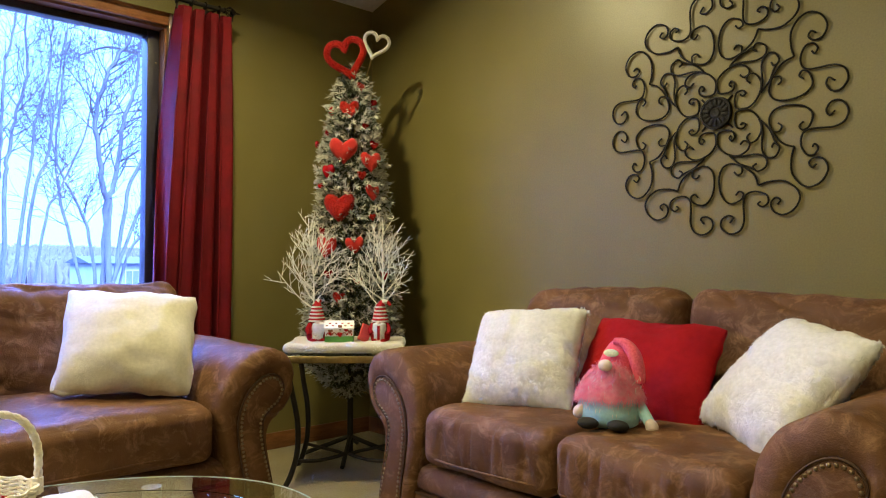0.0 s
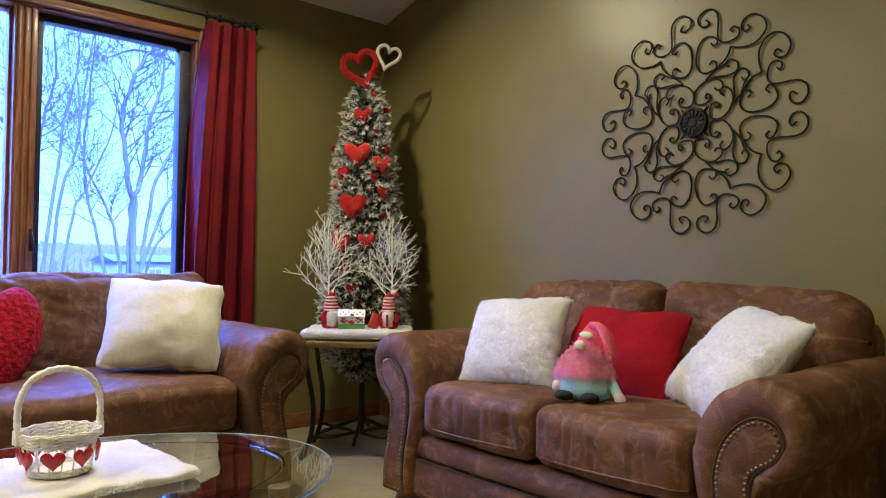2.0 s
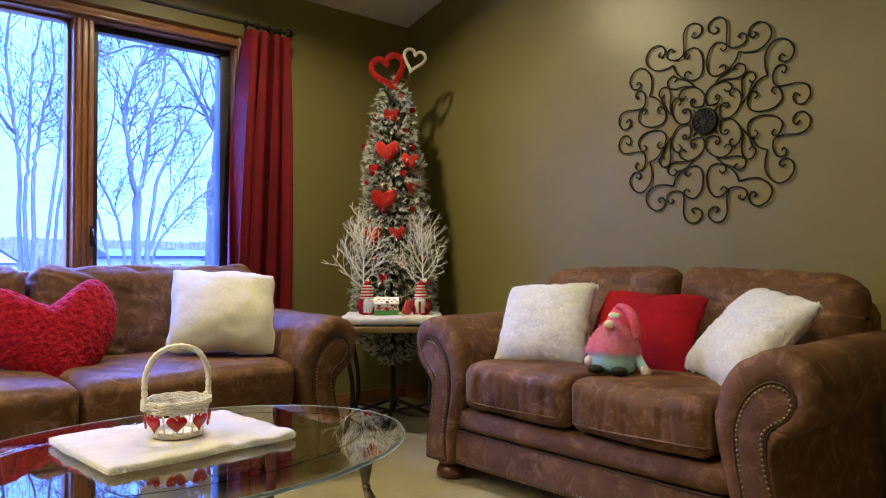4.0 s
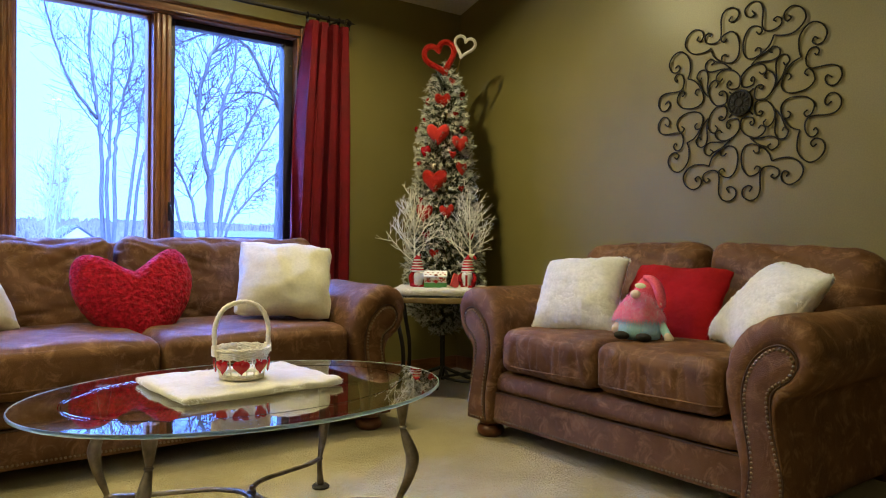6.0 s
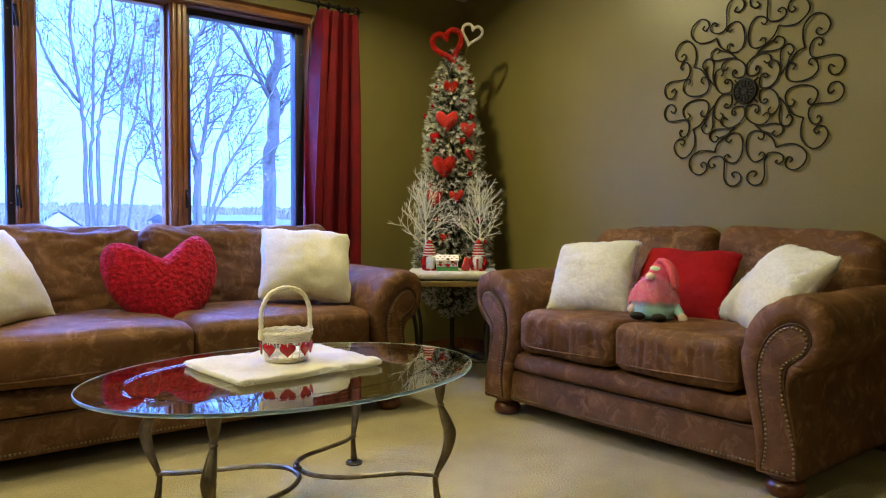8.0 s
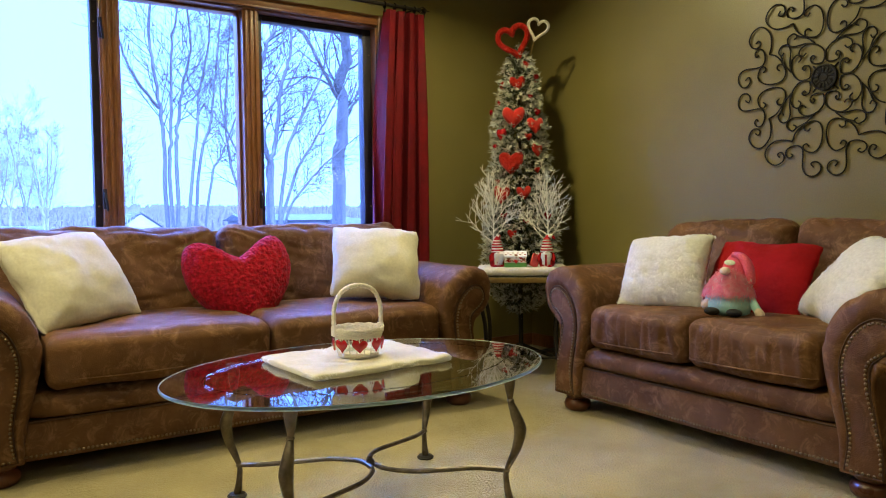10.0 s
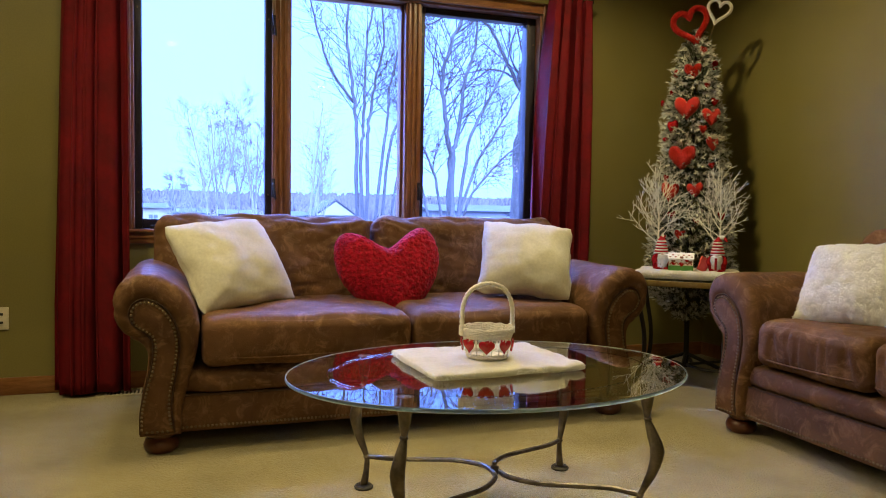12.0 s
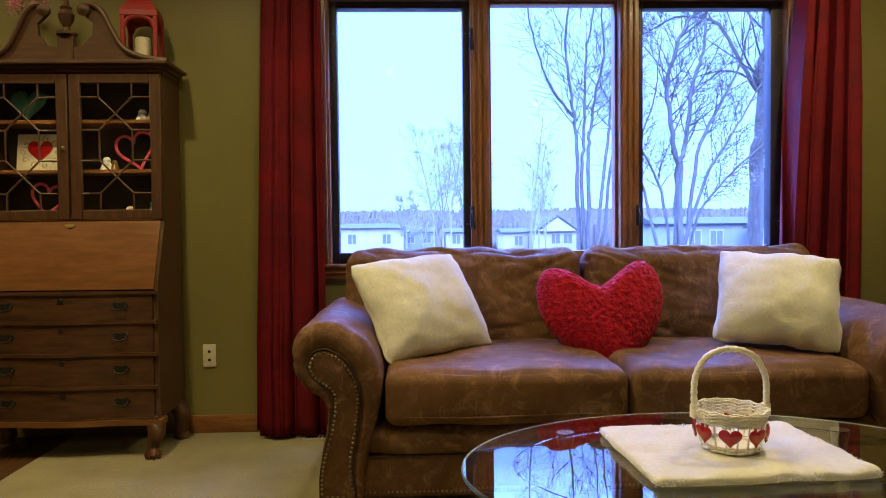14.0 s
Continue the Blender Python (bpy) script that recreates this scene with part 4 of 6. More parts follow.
hoop = cr([(-0.087, 0, 0.075), (-0.090, 0, 0.12), (-0.086, 0, 0.178), (-0.057, 0, 0.226), (0, 0, 0.244), (0.057, 0, 0.226), (0.086, 0, 0.178), (0.090, 0, 0.12), (0.087, 0, 0.075)], 9)
tube(bm, hoop, [0.0078 + 0.0010 * math.sin(i * 2.2) for i in range(len(hoop))], 10)
for sx in (-1, 1):
    tube(bm, [(sx * 0.088, 0, 0.078), (sx * 0.088, 0, 0.108)], [0.012, 0.0115], 10)
part("handle", bm, WICKER, bk, "wrapped wicker hoop handle")
for i in range(8):
    a = radians(-113 + 45 * i)
    bm = bmesh.new()
    puffy_heart(bm, 0.053, 0.047, 0.010, 32, 5, Matrix.Translation((0.083 * math.cos(a), 0.083 * math.sin(a), 0.042)) @ pose(0, 0, 0, 8, 0, math.degrees(a) + 90))
    part("heart", bm, GLOSSRED, bk, "painted red wooden heart")

# ---- corner table ----
ET = Matrix.Translation((-0.640, -0.660, 0)) @ pose(0, 0, 0, 0, 0, -41.3)
et = thing("end_table", "small brass-rimmed glass corner table on dark curved legs", "table", ET)
bm = bmesh.new()
box(bm, -0.265, 0.265, -0.20, 0.20, 0.567, 0.575, 0.003, 2)
gt = part("glass_top", bm, GREENGLASS, et)
gt.visible_shadow = False
bm = bmesh.new()
for x0, x1, y0, y1 in ((-0.262, 0.262, -0.197, -0.182), (-0.262, 0.262, 0.182, 0.197), (-0.262, -0.247, -0.182, 0.182), (0.247, 0.262, -0.182, 0.182)):
    box(bm, x0, x1, y0, y1, 0.536, 0.566, 0.003, 2)
part("rim", bm, BRASS, et, "dull brass rim")
for sx in (-1, 1):
    for sy in (-1, 1):
        bm = bmesh.new()
        tube(bm, cr([(sx * 0.245, sy * 0.18, 0.545), (sx * 0.225, sy * 0.165, 0.42), (sx * 0.20, sy * 0.15, 0.28), (sx * 0.20, sy * 0.15, 0.15), (sx * 0.225, sy * 0.165, 0.05), (sx * 0.25, sy * 0.185, 0.0)], 6), 0.012, 10)
        part("leg", bm, BRONZE, et)
        bm = bmesh.new()
        tube(bm, cr([(sx * 0.205, sy * 0.152, 0.11), (sx * 0.12, sy * 0.11, 0.10), (sx * 0.05, sy * 0.05, 0.10), (sx * 0.012, sy * 0.0, 0.10)], 6), 0.008, 8)
        part("stretcher", bm, BRONZE, et)
fur_mat("fleece_mat", "white fleece mat covering the corner table", 0.52, 0.37, 0.042, ET @ pose(0, -0.006, 0.576), 8.0, 4000)

# storybook box and card on the corner table
gb = thing("cottage_box", "small white cottage-shaped gift box with red and green print", "box", ET @ pose(-0.030, -0.075, 0.618, 0, 0, 4))
bm = bmesh.new()
prism(bm, [(-0.062, 0.026), (0.062, 0.026), (0.062, 0.060), (-0.062, 0.060)], -0.035, 0.035)
part("carton", bm, CARDWHITE, gb)
bm = bmesh.new()
box(bm, -0.063, 0.063, -0.036, 0.036, 0.0, 0.026)
part("green_band", bm, CARDGREEN, gb)
bm = bmesh.new()
q = [(-0.066, -0.040, 0.058), (0.066, -0.040, 0.058), (0.066, 0.0, 0.088), (-0.066, 0.0, 0.088), (0.066, 0.040, 0.058), (-0.066, 0.040, 0.058)]
vv = [bm.verts.new(p) for p in q]
ww = [bm.verts.new(Vector(p) + Vector((0, 0, 0.005))) for p in q]
for f in ((0, 1, 2, 3), (3, 2, 4, 5)):
    bm.faces.new([vv[i] for i in f][::-1])
    bm.faces.new([ww[i] for i in f])
for a, b2 in ((0, 1), (1, 2), (2, 4), (4, 5), (5, 3), (3, 0)):
    bm.faces.new((vv[a], vv[b2], ww[b2], ww[a]))
bm.faces.new((vv[1], vv[4], vv[2]))
bm.faces.new((vv[0], vv[3], vv[5]))
part("roof", bm, CARDWHITE, gb)
for x, z, w, h, mm in ((-0.038, 0.047, 0.022, 0.018, CARDBROWN), (-0.036, 0.034, 0.024, 0.014, GLOSSRED), (0.004, 0.062, 0.018, 0.028, CARDBROWN), (0.004, 0.030, 0.022, 0.022, GLOSSRED), (0.030, 0.052, 0.020, 0.018, GLOSSRED), (0.046, 0.045, 0.020, 0.018, CARDBROWN)):
    bm = bmesh.new()
    puffy_heart(bm, w, h, 0.003, 24, 3, Matrix.Translation((x, -0.037, z)))
    part("printed_motif", bm, mm, gb)
for k in range(9):
    bm = bmesh.new()
    puffy_heart(bm, 0.011, 0.010, 0.003, 20, 3, Matrix.Translation((-0.054 + 0.0135 * k, -0.0285 + (0.012 if k % 2 else 0), 0.0718 + (0.009 if k % 2 else 0))) @ pose(0, 0, 0, -53))
    part("roof_dot", bm, GLOSSRED if k % 3 else CARDBROWN, gb)
for k in range(5):
    bm = bmesh.new()
    tube(bm, [(-0.045 + 0.0225 * k + 0.010 * math.cos(a), -0.0368, 0.030 + 0.012 * math.sin(a)) for a in np.linspace(0, math.pi, 9)], 0.0022, 5)
    part("printed_arch", bm, CARDBROWN if k % 2 else GLOSSRED, gb)
pc = thing("greeting_card", "coral pink card leaning beside the gift box", "card", ET @ pose(0.070, -0.055, 0.618, 0, 22, 35))
bm = bmesh.new()
box(bm, -0.026, 0.026, -0.006, 0.006, 0.0, 0.075, 0.001, 1)
part("card_cover", bm, PINKCARD, pc)
for k in range(6):
    bm = bmesh.new()
    box(bm, -0.020, 0.020, -0.0072, -0.0058, 0.012 + 0.009 * k, 0.015 + 0.009 * k)
    part("line", bm, PINKHAT, pc)


def little_gnome(label, m, thermometer):
    """A knitted figure, one mesh with its colours."""
    b = bmesh.new()
    lathe(b, [(0.0, 0.0), (0.040, 0.002), (0.046, 0.02), (0.042, 0.05), (0.034, 0.078), (0.02, 0.095), (0, 0.098)], 18, None, 0, 0.85)
    for sx in (-1, 1):
        tube(b, cr([(sx * 0.030, -0.008, 0.075), (sx * 0.042, -0.018, 0.052), (sx * 0.036, -0.032, 0.032)], 4), [0.011] * 8 + [0.008], 10, False, 0)
        lathe(b, [(0, 0), (0.015, 0.001), (0.016, 0.007), (0.01, 0.012), (0, 0.013)], 10, Matrix.Translation((sx * 0.018, -0.034, 0.0)), 0)
    prof = [(0.037 - 0.020 * (k / 10) ** 1.2, 0.085 + 0.0078 * k) for k in range(11)]
    for k in range(len(prof) - 1):
        r0, r1 = prof[k], prof[k + 1]
        lathe(b, [(0, r0[1]), r0, (r0[0] + 0.002, (r0[1] + r1[1]) / 2), r1, (0, r1[1])], 16, None, 1 if k % 2 else 2)
    lean = 1.0 if thermometer else 0.35
    tip = cr([(0.0, 0.0, 0.157), (0.012 * lean, -0.002, 0.174), (0.032 * lean, -0.004, 0.178 - 0.004 * lean), (0.046 * lean, -0.006, 0.180 - 0.022 * lean)], 3)
    for k in range(0, 9, 3):
        tube(b, tip[k:k + 4], [0.0165 - 0.0012 * (k + q) for q in range(4)], 12, False, 2 if k % 2 else 1)
    lathe(b, [(0, -0.009), (0.007, -0.006), (0.009, 0), (0.007, 0.006), (0, 0.009)], 10, Matrix.Translation((0, -0.040, 0.084)), 5)
    lathe(b, [(0.001, 0.0), (0.018, 0.014), (0.032, 0.040), (0.030, 0.066), (0.0, 0.080)], 14, Matrix.Translation((0.008 if not thermometer else 0.0, -0.026, 0.012)), 3, 0.75)
    if thermometer:
        box(b, -0.009, 0.009, -0.052, -0.046, 0.004, 0.074, 0.003, 1, None, 2)
    rng = random.Random(4)
    smp = []
    for _ in range(500):
        a, z = rng.uniform(-1.2, 1.2), rng.uniform(0.02, 0.078)
        smp.append((Vector((0.024 * math.sin(a), -0.028 - 0.016 * math.cos(a), z)), Vector((math.sin(a), -math.cos(a), -0.5)).normalized()))
    vs, fs = strands(smp, 0.018, 0.0008, rng, 0.9, 0.3)
    vv = [b.verts.new(p) for p in vs]
    for f in fs:
        b.faces.new([vv[i] for i in f]).material_index = 3
    ob = finish("gnome_doll", b, [REDCLOTH, REDKNIT, STRIPE, BEARD, BLACKFELT, SKIN], None, label)
    ob.matrix_world = m
    return tagged(ob, label, "doll", "gnomes on the corner table")


little_gnome("small gnome doll with striped hat and white beard on fleece", ET @ pose(-0.135, -0.04, 0.618, 0, 0, 14), False)
little_gnome("small gnome doll with striped hat holding a white thermometer", ET @ pose(0.150, -0.045, 0.618, 0, 0, -6), True)


def twig_tree(label, m, seed, height):
    """White lacquered branches forking upward from one stem."""
    t = thing("twig_tree", label, "decoration", m, "white twig trees")
    rng = random.Random(seed)
    b = bmesh.new()
    tube(b, cr([(0, 0, 0), (0.003, 0.002, height * 0.4), (-0.004, 0, height * 0.8), (0.006, 0, height)], 5), [0.0055 - 0.0035 * i / 15 for i in range(16)], 7)
    part("stem", b, TWIG, t)
    b = bmesh.new()
    lathe(b, [(0, 0), (0.03, 0.0), (0.03, 0.008), (0.008, 0.016), (0, 0.016)], 16)
    part("foot", b, TWIG, t)

    def fork(b, p, d, ln, r, depth, k):
        pts = [Vector(p)]
        q = Vector(p)
        dd = Vector(d)
        for i in range(k):
            dd = (dd + Vector((rng.gauss(0, 0.11), rng.gauss(0, 0.08), rng.gauss(0.085, 0.08)))).normalized()
            q = q + dd * ln / k
            pts.append(q.copy())
            if depth and i < k - 1 and (i > 0 if depth == 2 else i % 2 == 0):
                nd = Vector(dd)
                nd.rotate(Euler((rng.gauss(0, 0.22), (1 if (i + depth) % 2 else -1) * rng.uniform(0.45, 0.80), rng.gauss(0, 0.25))))
                fork(b, q, nd, ln * rng.uniform(0.34, 0.48), r * 0.72, depth - 1, max(3, k - 2))
        tube(b, pts, [r * (1 - 0.4 * i / k) for i in range(k + 1)], 5)
    for i in range(11):
        b = bmesh.new()
        s = 1 if i % 2 else -1
        f = i / 10
        lean = (0.90 - 0.62 * f) * rng.uniform(0.9, 1.08)
        d = Vector((s * math.sin(lean), rng.uniform(-0.20, 0.20), math.cos(lean))).normalized()
        fork(b, (0, 0, height * (0.25 + 0.36 * f)), d, height * (0.41 - 0.06 * f) * rng.uniform(0.9, 1.08), 0.0030, 2, 7)
        part("branch", b, TWIG, t)
    b = bmesh.new()
    fork(b, (0, 0, height * 0.6), Vector((0.05, 0, 1)), height * 0.42, 0.0036, 2, 6)
    part("branch", b, TWIG, t)
    return t


twig_tree("white painted twig tree behind a gnome doll", ET @ pose(-0.165, 0.05, 0.618), 11, 0.55)
twig_tree("white painted twig tree beside the flocked tree", ET @ pose(0.155, 0.05, 0.618), 23, 0.55)


# ---- flocked tree ----
TX, TY = -0.42, -0.385
tree = thing("flocked_tree", "slim snow-flocked artificial tree standing in the corner", "tree", Matrix.Translation((TX, TY, 0)))
bm = bmesh.new()
tube(bm, [(0, 0, 0.02), (0, 0, 1.0), (0, 0, 1.93)], [0.016, 0.014, 0.005], 10)
part("trunk", bm, BRONZE, tree)
bm = bmesh.new()
for k in range(4):
    a = radians(45 + 90 * k)
    tube(bm, [(0, 0, 0.10), (0.10 * math.cos(a), 0.10 * math.sin(a), 0.06), (0.24 * math.cos(a), 0.24 * math.sin(a), 0.008)], 0.011, 8)
part("stand", bm, BRONZE, tree, "black four-legged stand")


def tree_radius(z):
    return float(np.interp(z, [0.30, 0.36, 0.44, 0.55, 0.75, 1.0, 1.42, 1.8, 1.96], [0.05, 0.13, 0.21, 0.245, 0.235, 0.215, 0.175, 0.115, 0.045]))


rng = random.Random(5)
tv, tf, ti = [], [], []
ETI = ET.inverted()


def under_glass(p):
    q = ETI @ (p + Vector((TX, TY, 0)))
    return q.y < 0.25 and abs(q.x) < 0.30 and 0.50 < q.z < 0.68


def needle(p, d, ln, w, kind):
    side = d.orthogonal().normalized() * w
    side.rotate(Matrix.Rotation(rng.uniform(0, 3.1), 3, d))
    k0 = len(tv)
    mid, tip = p + d * ln * 0.5, p + d * ln
    tv.extend([p - side, p + side, mid + side, mid - side, tip])
    tf.extend([(k0, k0 + 1, k0 + 2, k0 + 3), (k0 + 3, k0 + 2, k0 + 4)])
    ti.extend(kind)


# bottle-brush tips, flocked on their outer ends, over a darker inside
for z0 in np.arange(0.32, 1.96, 0.034):
    cnt = max(4, int(2 * math.pi * tree_radius(z0) / 0.047))
    for k in range(cnt):
        z = z0 + rng.uniform(-0.017, 0.017)
        a = 2 * math.pi * (k + rng.uniform(-0.4, 0.4)) / cnt + z0 * 9
        axis = Vector((math.cos(a), math.sin(a), rng.uniform(-0.45, 0.60))).normalized()
        ln = rng.uniform(0.065, 0.10)
        tip = Vector((math.cos(a), math.sin(a), 0)) * tree_radius(z) * rng.uniform(0.86, 1.10) + Vector((0, 0, z))
        base = tip - axis * ln
        if under_glass(tip):
            continue
        for j in range(30):
            f = (j + rng.random()) / 30
            u = axis.orthogonal().normalized()
            u.rotate(Matrix.Rotation(rng.uniform(0, 6.28), 3, axis))
            d = (axis * 0.85 + u * rng.uniform(0.5, 1.0)).normalized()
            needle(base + axis * ln * f, d, rng.uniform(0.022, 0.036), 0.0028, (1, 1) if rng.random() < 0.40 + 0.58 * f else (0, 0))
    for k in range(cnt * 5):
        a = rng.uniform(0, 6.28)
        c = Vector((math.cos(a), math.sin(a), 0)) * tree_radius(z0) * rng.uniform(0.35, 0.75) + Vector((0, 0, z0))
        if not under_glass(c):
            needle(c, Vector((math.cos(a) + rng.gauss(0, 0.6), math.sin(a) + rng.gauss(0, 0.6), rng.gauss(0, 0.6))).normalized(), 0.045, 0.0028, (0, 0))
crown = raw("crown", tv, tf, [NEEDLE, FLOCK], tree, ti, "grey-green needles with white flocking")
for z in np.arange(0.36, 1.9, 0.075):
    for k in range(6):
        bm = bmesh.new()
        a = rng.uniform(0, 6.28)
        r = tree_radius(z) * 0.85
        tube(bm, [(0, 0, z - 0.03), (r * 0.5 * math.cos(a), r * 0.5 * math.sin(a), z - 0.005), (r * math.cos(a), r * math.sin(a), z + 0.02)], [0.006, 0.005, 0.003], 5)
        part("bough", bm, NEEDLE, tree)

ORN = ORNAMENTS
KINDS = {"g": (GLITTER, "red glitter heart ornament"), "f": (FELT, "scarlet felt heart ornament"), "s": (GLOSSRED, "glossy red heart ornament")}
for i, (a, z, r, w, kind) in enumerate(ORN):
    m, label = KINDS[kind]
    size = "large " if w > 0.09 else "small " if w < 0.05 else ""
    yaw = a + 90 + 14 * math.sin(i * 2.3)
    o = thing("heart_ornament", size + label + " hanging on the flocked tree", "ornament",
              pose(TX + (r - 0.024) * math.cos(radians(a)), TY + (r - 0.024) * math.sin(radians(a)), z, 8 * math.sin(i * 1.7), 10 * math.sin(i * 3.1), yaw), "heart ornaments")
    bm = bmesh.new()
    puffy_heart(bm, w * 1.06, w * 0.98, w * (0.38 if kind == "f" else 0.62), 44, 8, None, 0, 0.0, 0.5, 2.0, 0.05)
    part("heart", bm, m, o, "", "all")
    bm = bmesh.new()
    tube(bm, [(0, 0, w * 0.26), (0, 0.004, w * 0.48), (0, 0.012, w * 0.62)], 0.0008, 5)
    part("hanger", bm, BRASS, o)
# open hearts at the top
for name, label, x, y, z, w, rad, mm, roll in (("tinsel_heart", "open red tinsel heart at the tree top", -0.465, -0.40, 1.985, 0.185, 0.0185, GLITTER, -17),
                                               ("tinsel_heart", "open white sparkling heart at the tree top", -0.36, -0.49, 2.055, 0.125, 0.0095, WHITEGLIT, 16)):
    o = thing(name, label, "ornament", pose(x, y, z, 0, roll, -38), "tree top hearts")
    bm = bmesh.new()
    tube(bm, [(px, 0, pz) for px, pz in heart_outline(w, w * 1.02, 44)], rad, 10, True)
    part("hoop", bm, mm, o, "", "all")
    bm = bmesh.new()
    tube(bm, [(0, 0, -w * 0.5), (0, 0.02, -w * 0.5 - 0.09)], 0.003, 6)
    part("pick", bm, BRASS, o)


# ---- curtains ----
def curtain(label, x0t, x1t, x0b, x1b, top, seed, folds):
    t = thing("curtain", label, "curtain", Matrix.Translation((0, -0.105, 0)), "window curtains")
    n, rows = folds * 28, 40
    b = bmesh.new()
    grid = []
    for r in range(rows + 1):
        f = r / rows
        z = top + (0.018 - top) * f
        g = min(1.0, f * 1.25) ** 0.8
        a, c = x0t + (x0b - x0t) * g, x1t + (x1b - x1t) * g
        line = []
        for i in range(n + 1):
            u = i / n
            wide = noise.noise(Vector((u * folds * 0.55, f * 0.35, seed)))
            w = 2 * math.pi * folds * (u + 0.13 * wide) + 0.5 * math.sin(1.6 * f + seed)
            amp = (0.058 + 0.010 * min(1, f * 2.0)) * (1 + 1.1 * noise.noise(Vector((u * folds * 0.8, f * 0.9, seed + 3)))) * (1 - 0.45 * math.exp(-f * 10))
            bow = 2.1 * math.exp(-(math.sin(w / 2) / 0.40) ** 2) - 0.75 + 0.20 * math.sin(2 * w + 0.8 + 2.0 * wide)
            x = a + (c - a) * u + 0.027 * math.cos(w) * (0.4 + 0.6 * min(1, f * 4)) * min(1.0, 8 * u, 8 * (1 - u))
            y = -0.006 + amp * bow * 0.75 + 0.005 * noise.noise(Vector((u * 6, f * 5, seed)))
            line.append(b.verts.new((x, y, z)))
        grid.append(line)
    for p, q in zip(grid, grid[1:]):
        for i in range(n):
            b.faces.new((p[i], p[i + 1], q[i + 1], q[i]))
    cloth = part("drape", b, CURTAIN, t, "", "all")
    s = cloth.modifiers.new("thickness", "SOLIDIFY")
    s.thickness = 0.0012
    s.offset = 0.0
    for i in range(folds + 1):
        b = bmesh.new()
        x = x0t + (x1t - x0t) * i / folds
        lathe(b, [(0.017, -0.002), (0.021, -0.002), (0.021, 0.002), (0.017, 0.002), (0.017, -0.002)], 16, Matrix.Translation((x, 0, top + 0.028)) @ pose(0, 0, 0, 0, 90))
        box(b, x - 0.004, x + 0.004, -0.004, 0.004, top - 0.012, top + 0.010)
        part("clip_ring", b, BRONZE, t)


curtain("long red curtain gathered beside the window by the tree", -1.215, -0.94, -1.33, -0.925, 2.150, 2, 4)
curtain("long red curtain gathered beside the window by the desk", -3.735, -3.46, -3.80, -3.455, 2.150, 9, 5)
rod = thing("curtain_rod", "black iron curtain rod with open cage finials", "curtain rod", Matrix.Translation((0, -0.105, 2.182)))
bm = bmesh.new()
tube(bm, [(x, 0, 0) for x in np.linspace(-3.745, -0.985, 12)], 0.0105, 12)
part("pole", bm, BRONZE, rod)
for sx, x in ((1, -0.985), (-1, -3.745)):
    bm = bmesh.new()
    lathe(bm, [(0.011, 0), (0.015, 0.004), (0.011, 0.010), (0.006, 0.014), (0, 0.014)], 14, Matrix.Translation((x, 0, 0)) @ pose(0, 0, 0, 0, sx * 90))
    for k in range(6):
        a = 2 * math.pi * k / 6
        tube(bm, cr([(x + sx * 0.008, 0, 0), (x + sx * 0.026, 0.021 * math.cos(a), 0.021 * math.sin(a)), (x + sx * 0.046, 0.016 * math.cos(a + 0.7), 0.016 * math.sin(a + 0.7)), (x + sx * 0.068, 0, 0)], 5), 0.0028, 6)
    tube(bm, [(x + sx * 0.066, 0, 0), (x + sx * 0.088, 0, 0)], [0.005, 0.002], 8)
    part("finial", bm, BRONZE, rod)
for x in (-3.60, -2.36, -1.02):
    bm = bmesh.new()
    tube(bm, [(x, 0.105, -0.004), (x, 0.05, -0.004), (x, 0.004, -0.006)], 0.006, 8)
    lathe(bm, [(0, 0), (0.022, 0), (0.020, 0.006), (0, 0.007)], 16, Matrix.Translation((x, 0.104, -0.004)) @ pose(0, 0, 0, 90))
    part("bracket", bm, BRONZE, rod)

# ---- wrought wall ornament ----
art = thing("wall_medallion", "round black wrought-iron scrollwork hanging on the olive wall", "wall art", pose(-0.0085, -2.105, 1.534, 0, 0, -90))
SCROLLS = {
    "a": "300,737 291,722 305,715 322,728 322,752 300,769 275,762 263,735 264,690 262,665 250,652 228,650 206,662 203,682 216,694 228,686 221,679",
    "b": "284,657 275,646 264,655 272,672 300,680 322,655 329,610 320,575 297,563 265,575 238,600 226,632",
    "c": "226,632 200,624 165,625 138,645 127,672 138,702 165,719 190,708 196,685 185,670 173,678 180,690",
    "d": "333,478 332,505 312,530 280,542 255,530 248,510 262,500 272,510",
    "e": "300,540 270,545 230,543 208,556 208,580 228,592 240,578 230,570",
    "f": "300,540 275,565 248,578 236,586",
    "g": "333,478 327,466 308,463 291,470 287,487 295,496 301,487 296,480",
    "h": "268,573 268,592 280,598 288,588",
}
for text in SCROLLS.values():
    half_q = [((335 - float(p.split(",")[0])) / 318 * 0.458, (float(p.split(",")[1]) - 408) / 365 * 0.458) for p in text.split()]
    for swap in (0, 1):
        for sx in (-1, 1):
            for sz in (-1, 1):
                pts = [(sx * (q if swap else p), 0.0015 * math.sin(40 * p), sz * (p if swap else q)) for p, q in half_q]
                bm = bmesh.new()
                tube(bm, cr(pts, 5), 0.0036, 6)
                part("scroll", bm, IRON, art, "", "all")
bm = bmesh.new()
lathe(bm, [(0, 0.012), (0.016, 0.013), (0.020, 0.009), (0.030, 0.008), (0.050, 0.008), (0.053, 0.013), (0.060, 0.012), (0.062, 0.0), (0.058, -0.004), (0, -0.004)], 36, pose(0, 0, 0, 90))
part("medallion_disc", bm, IRON, art)
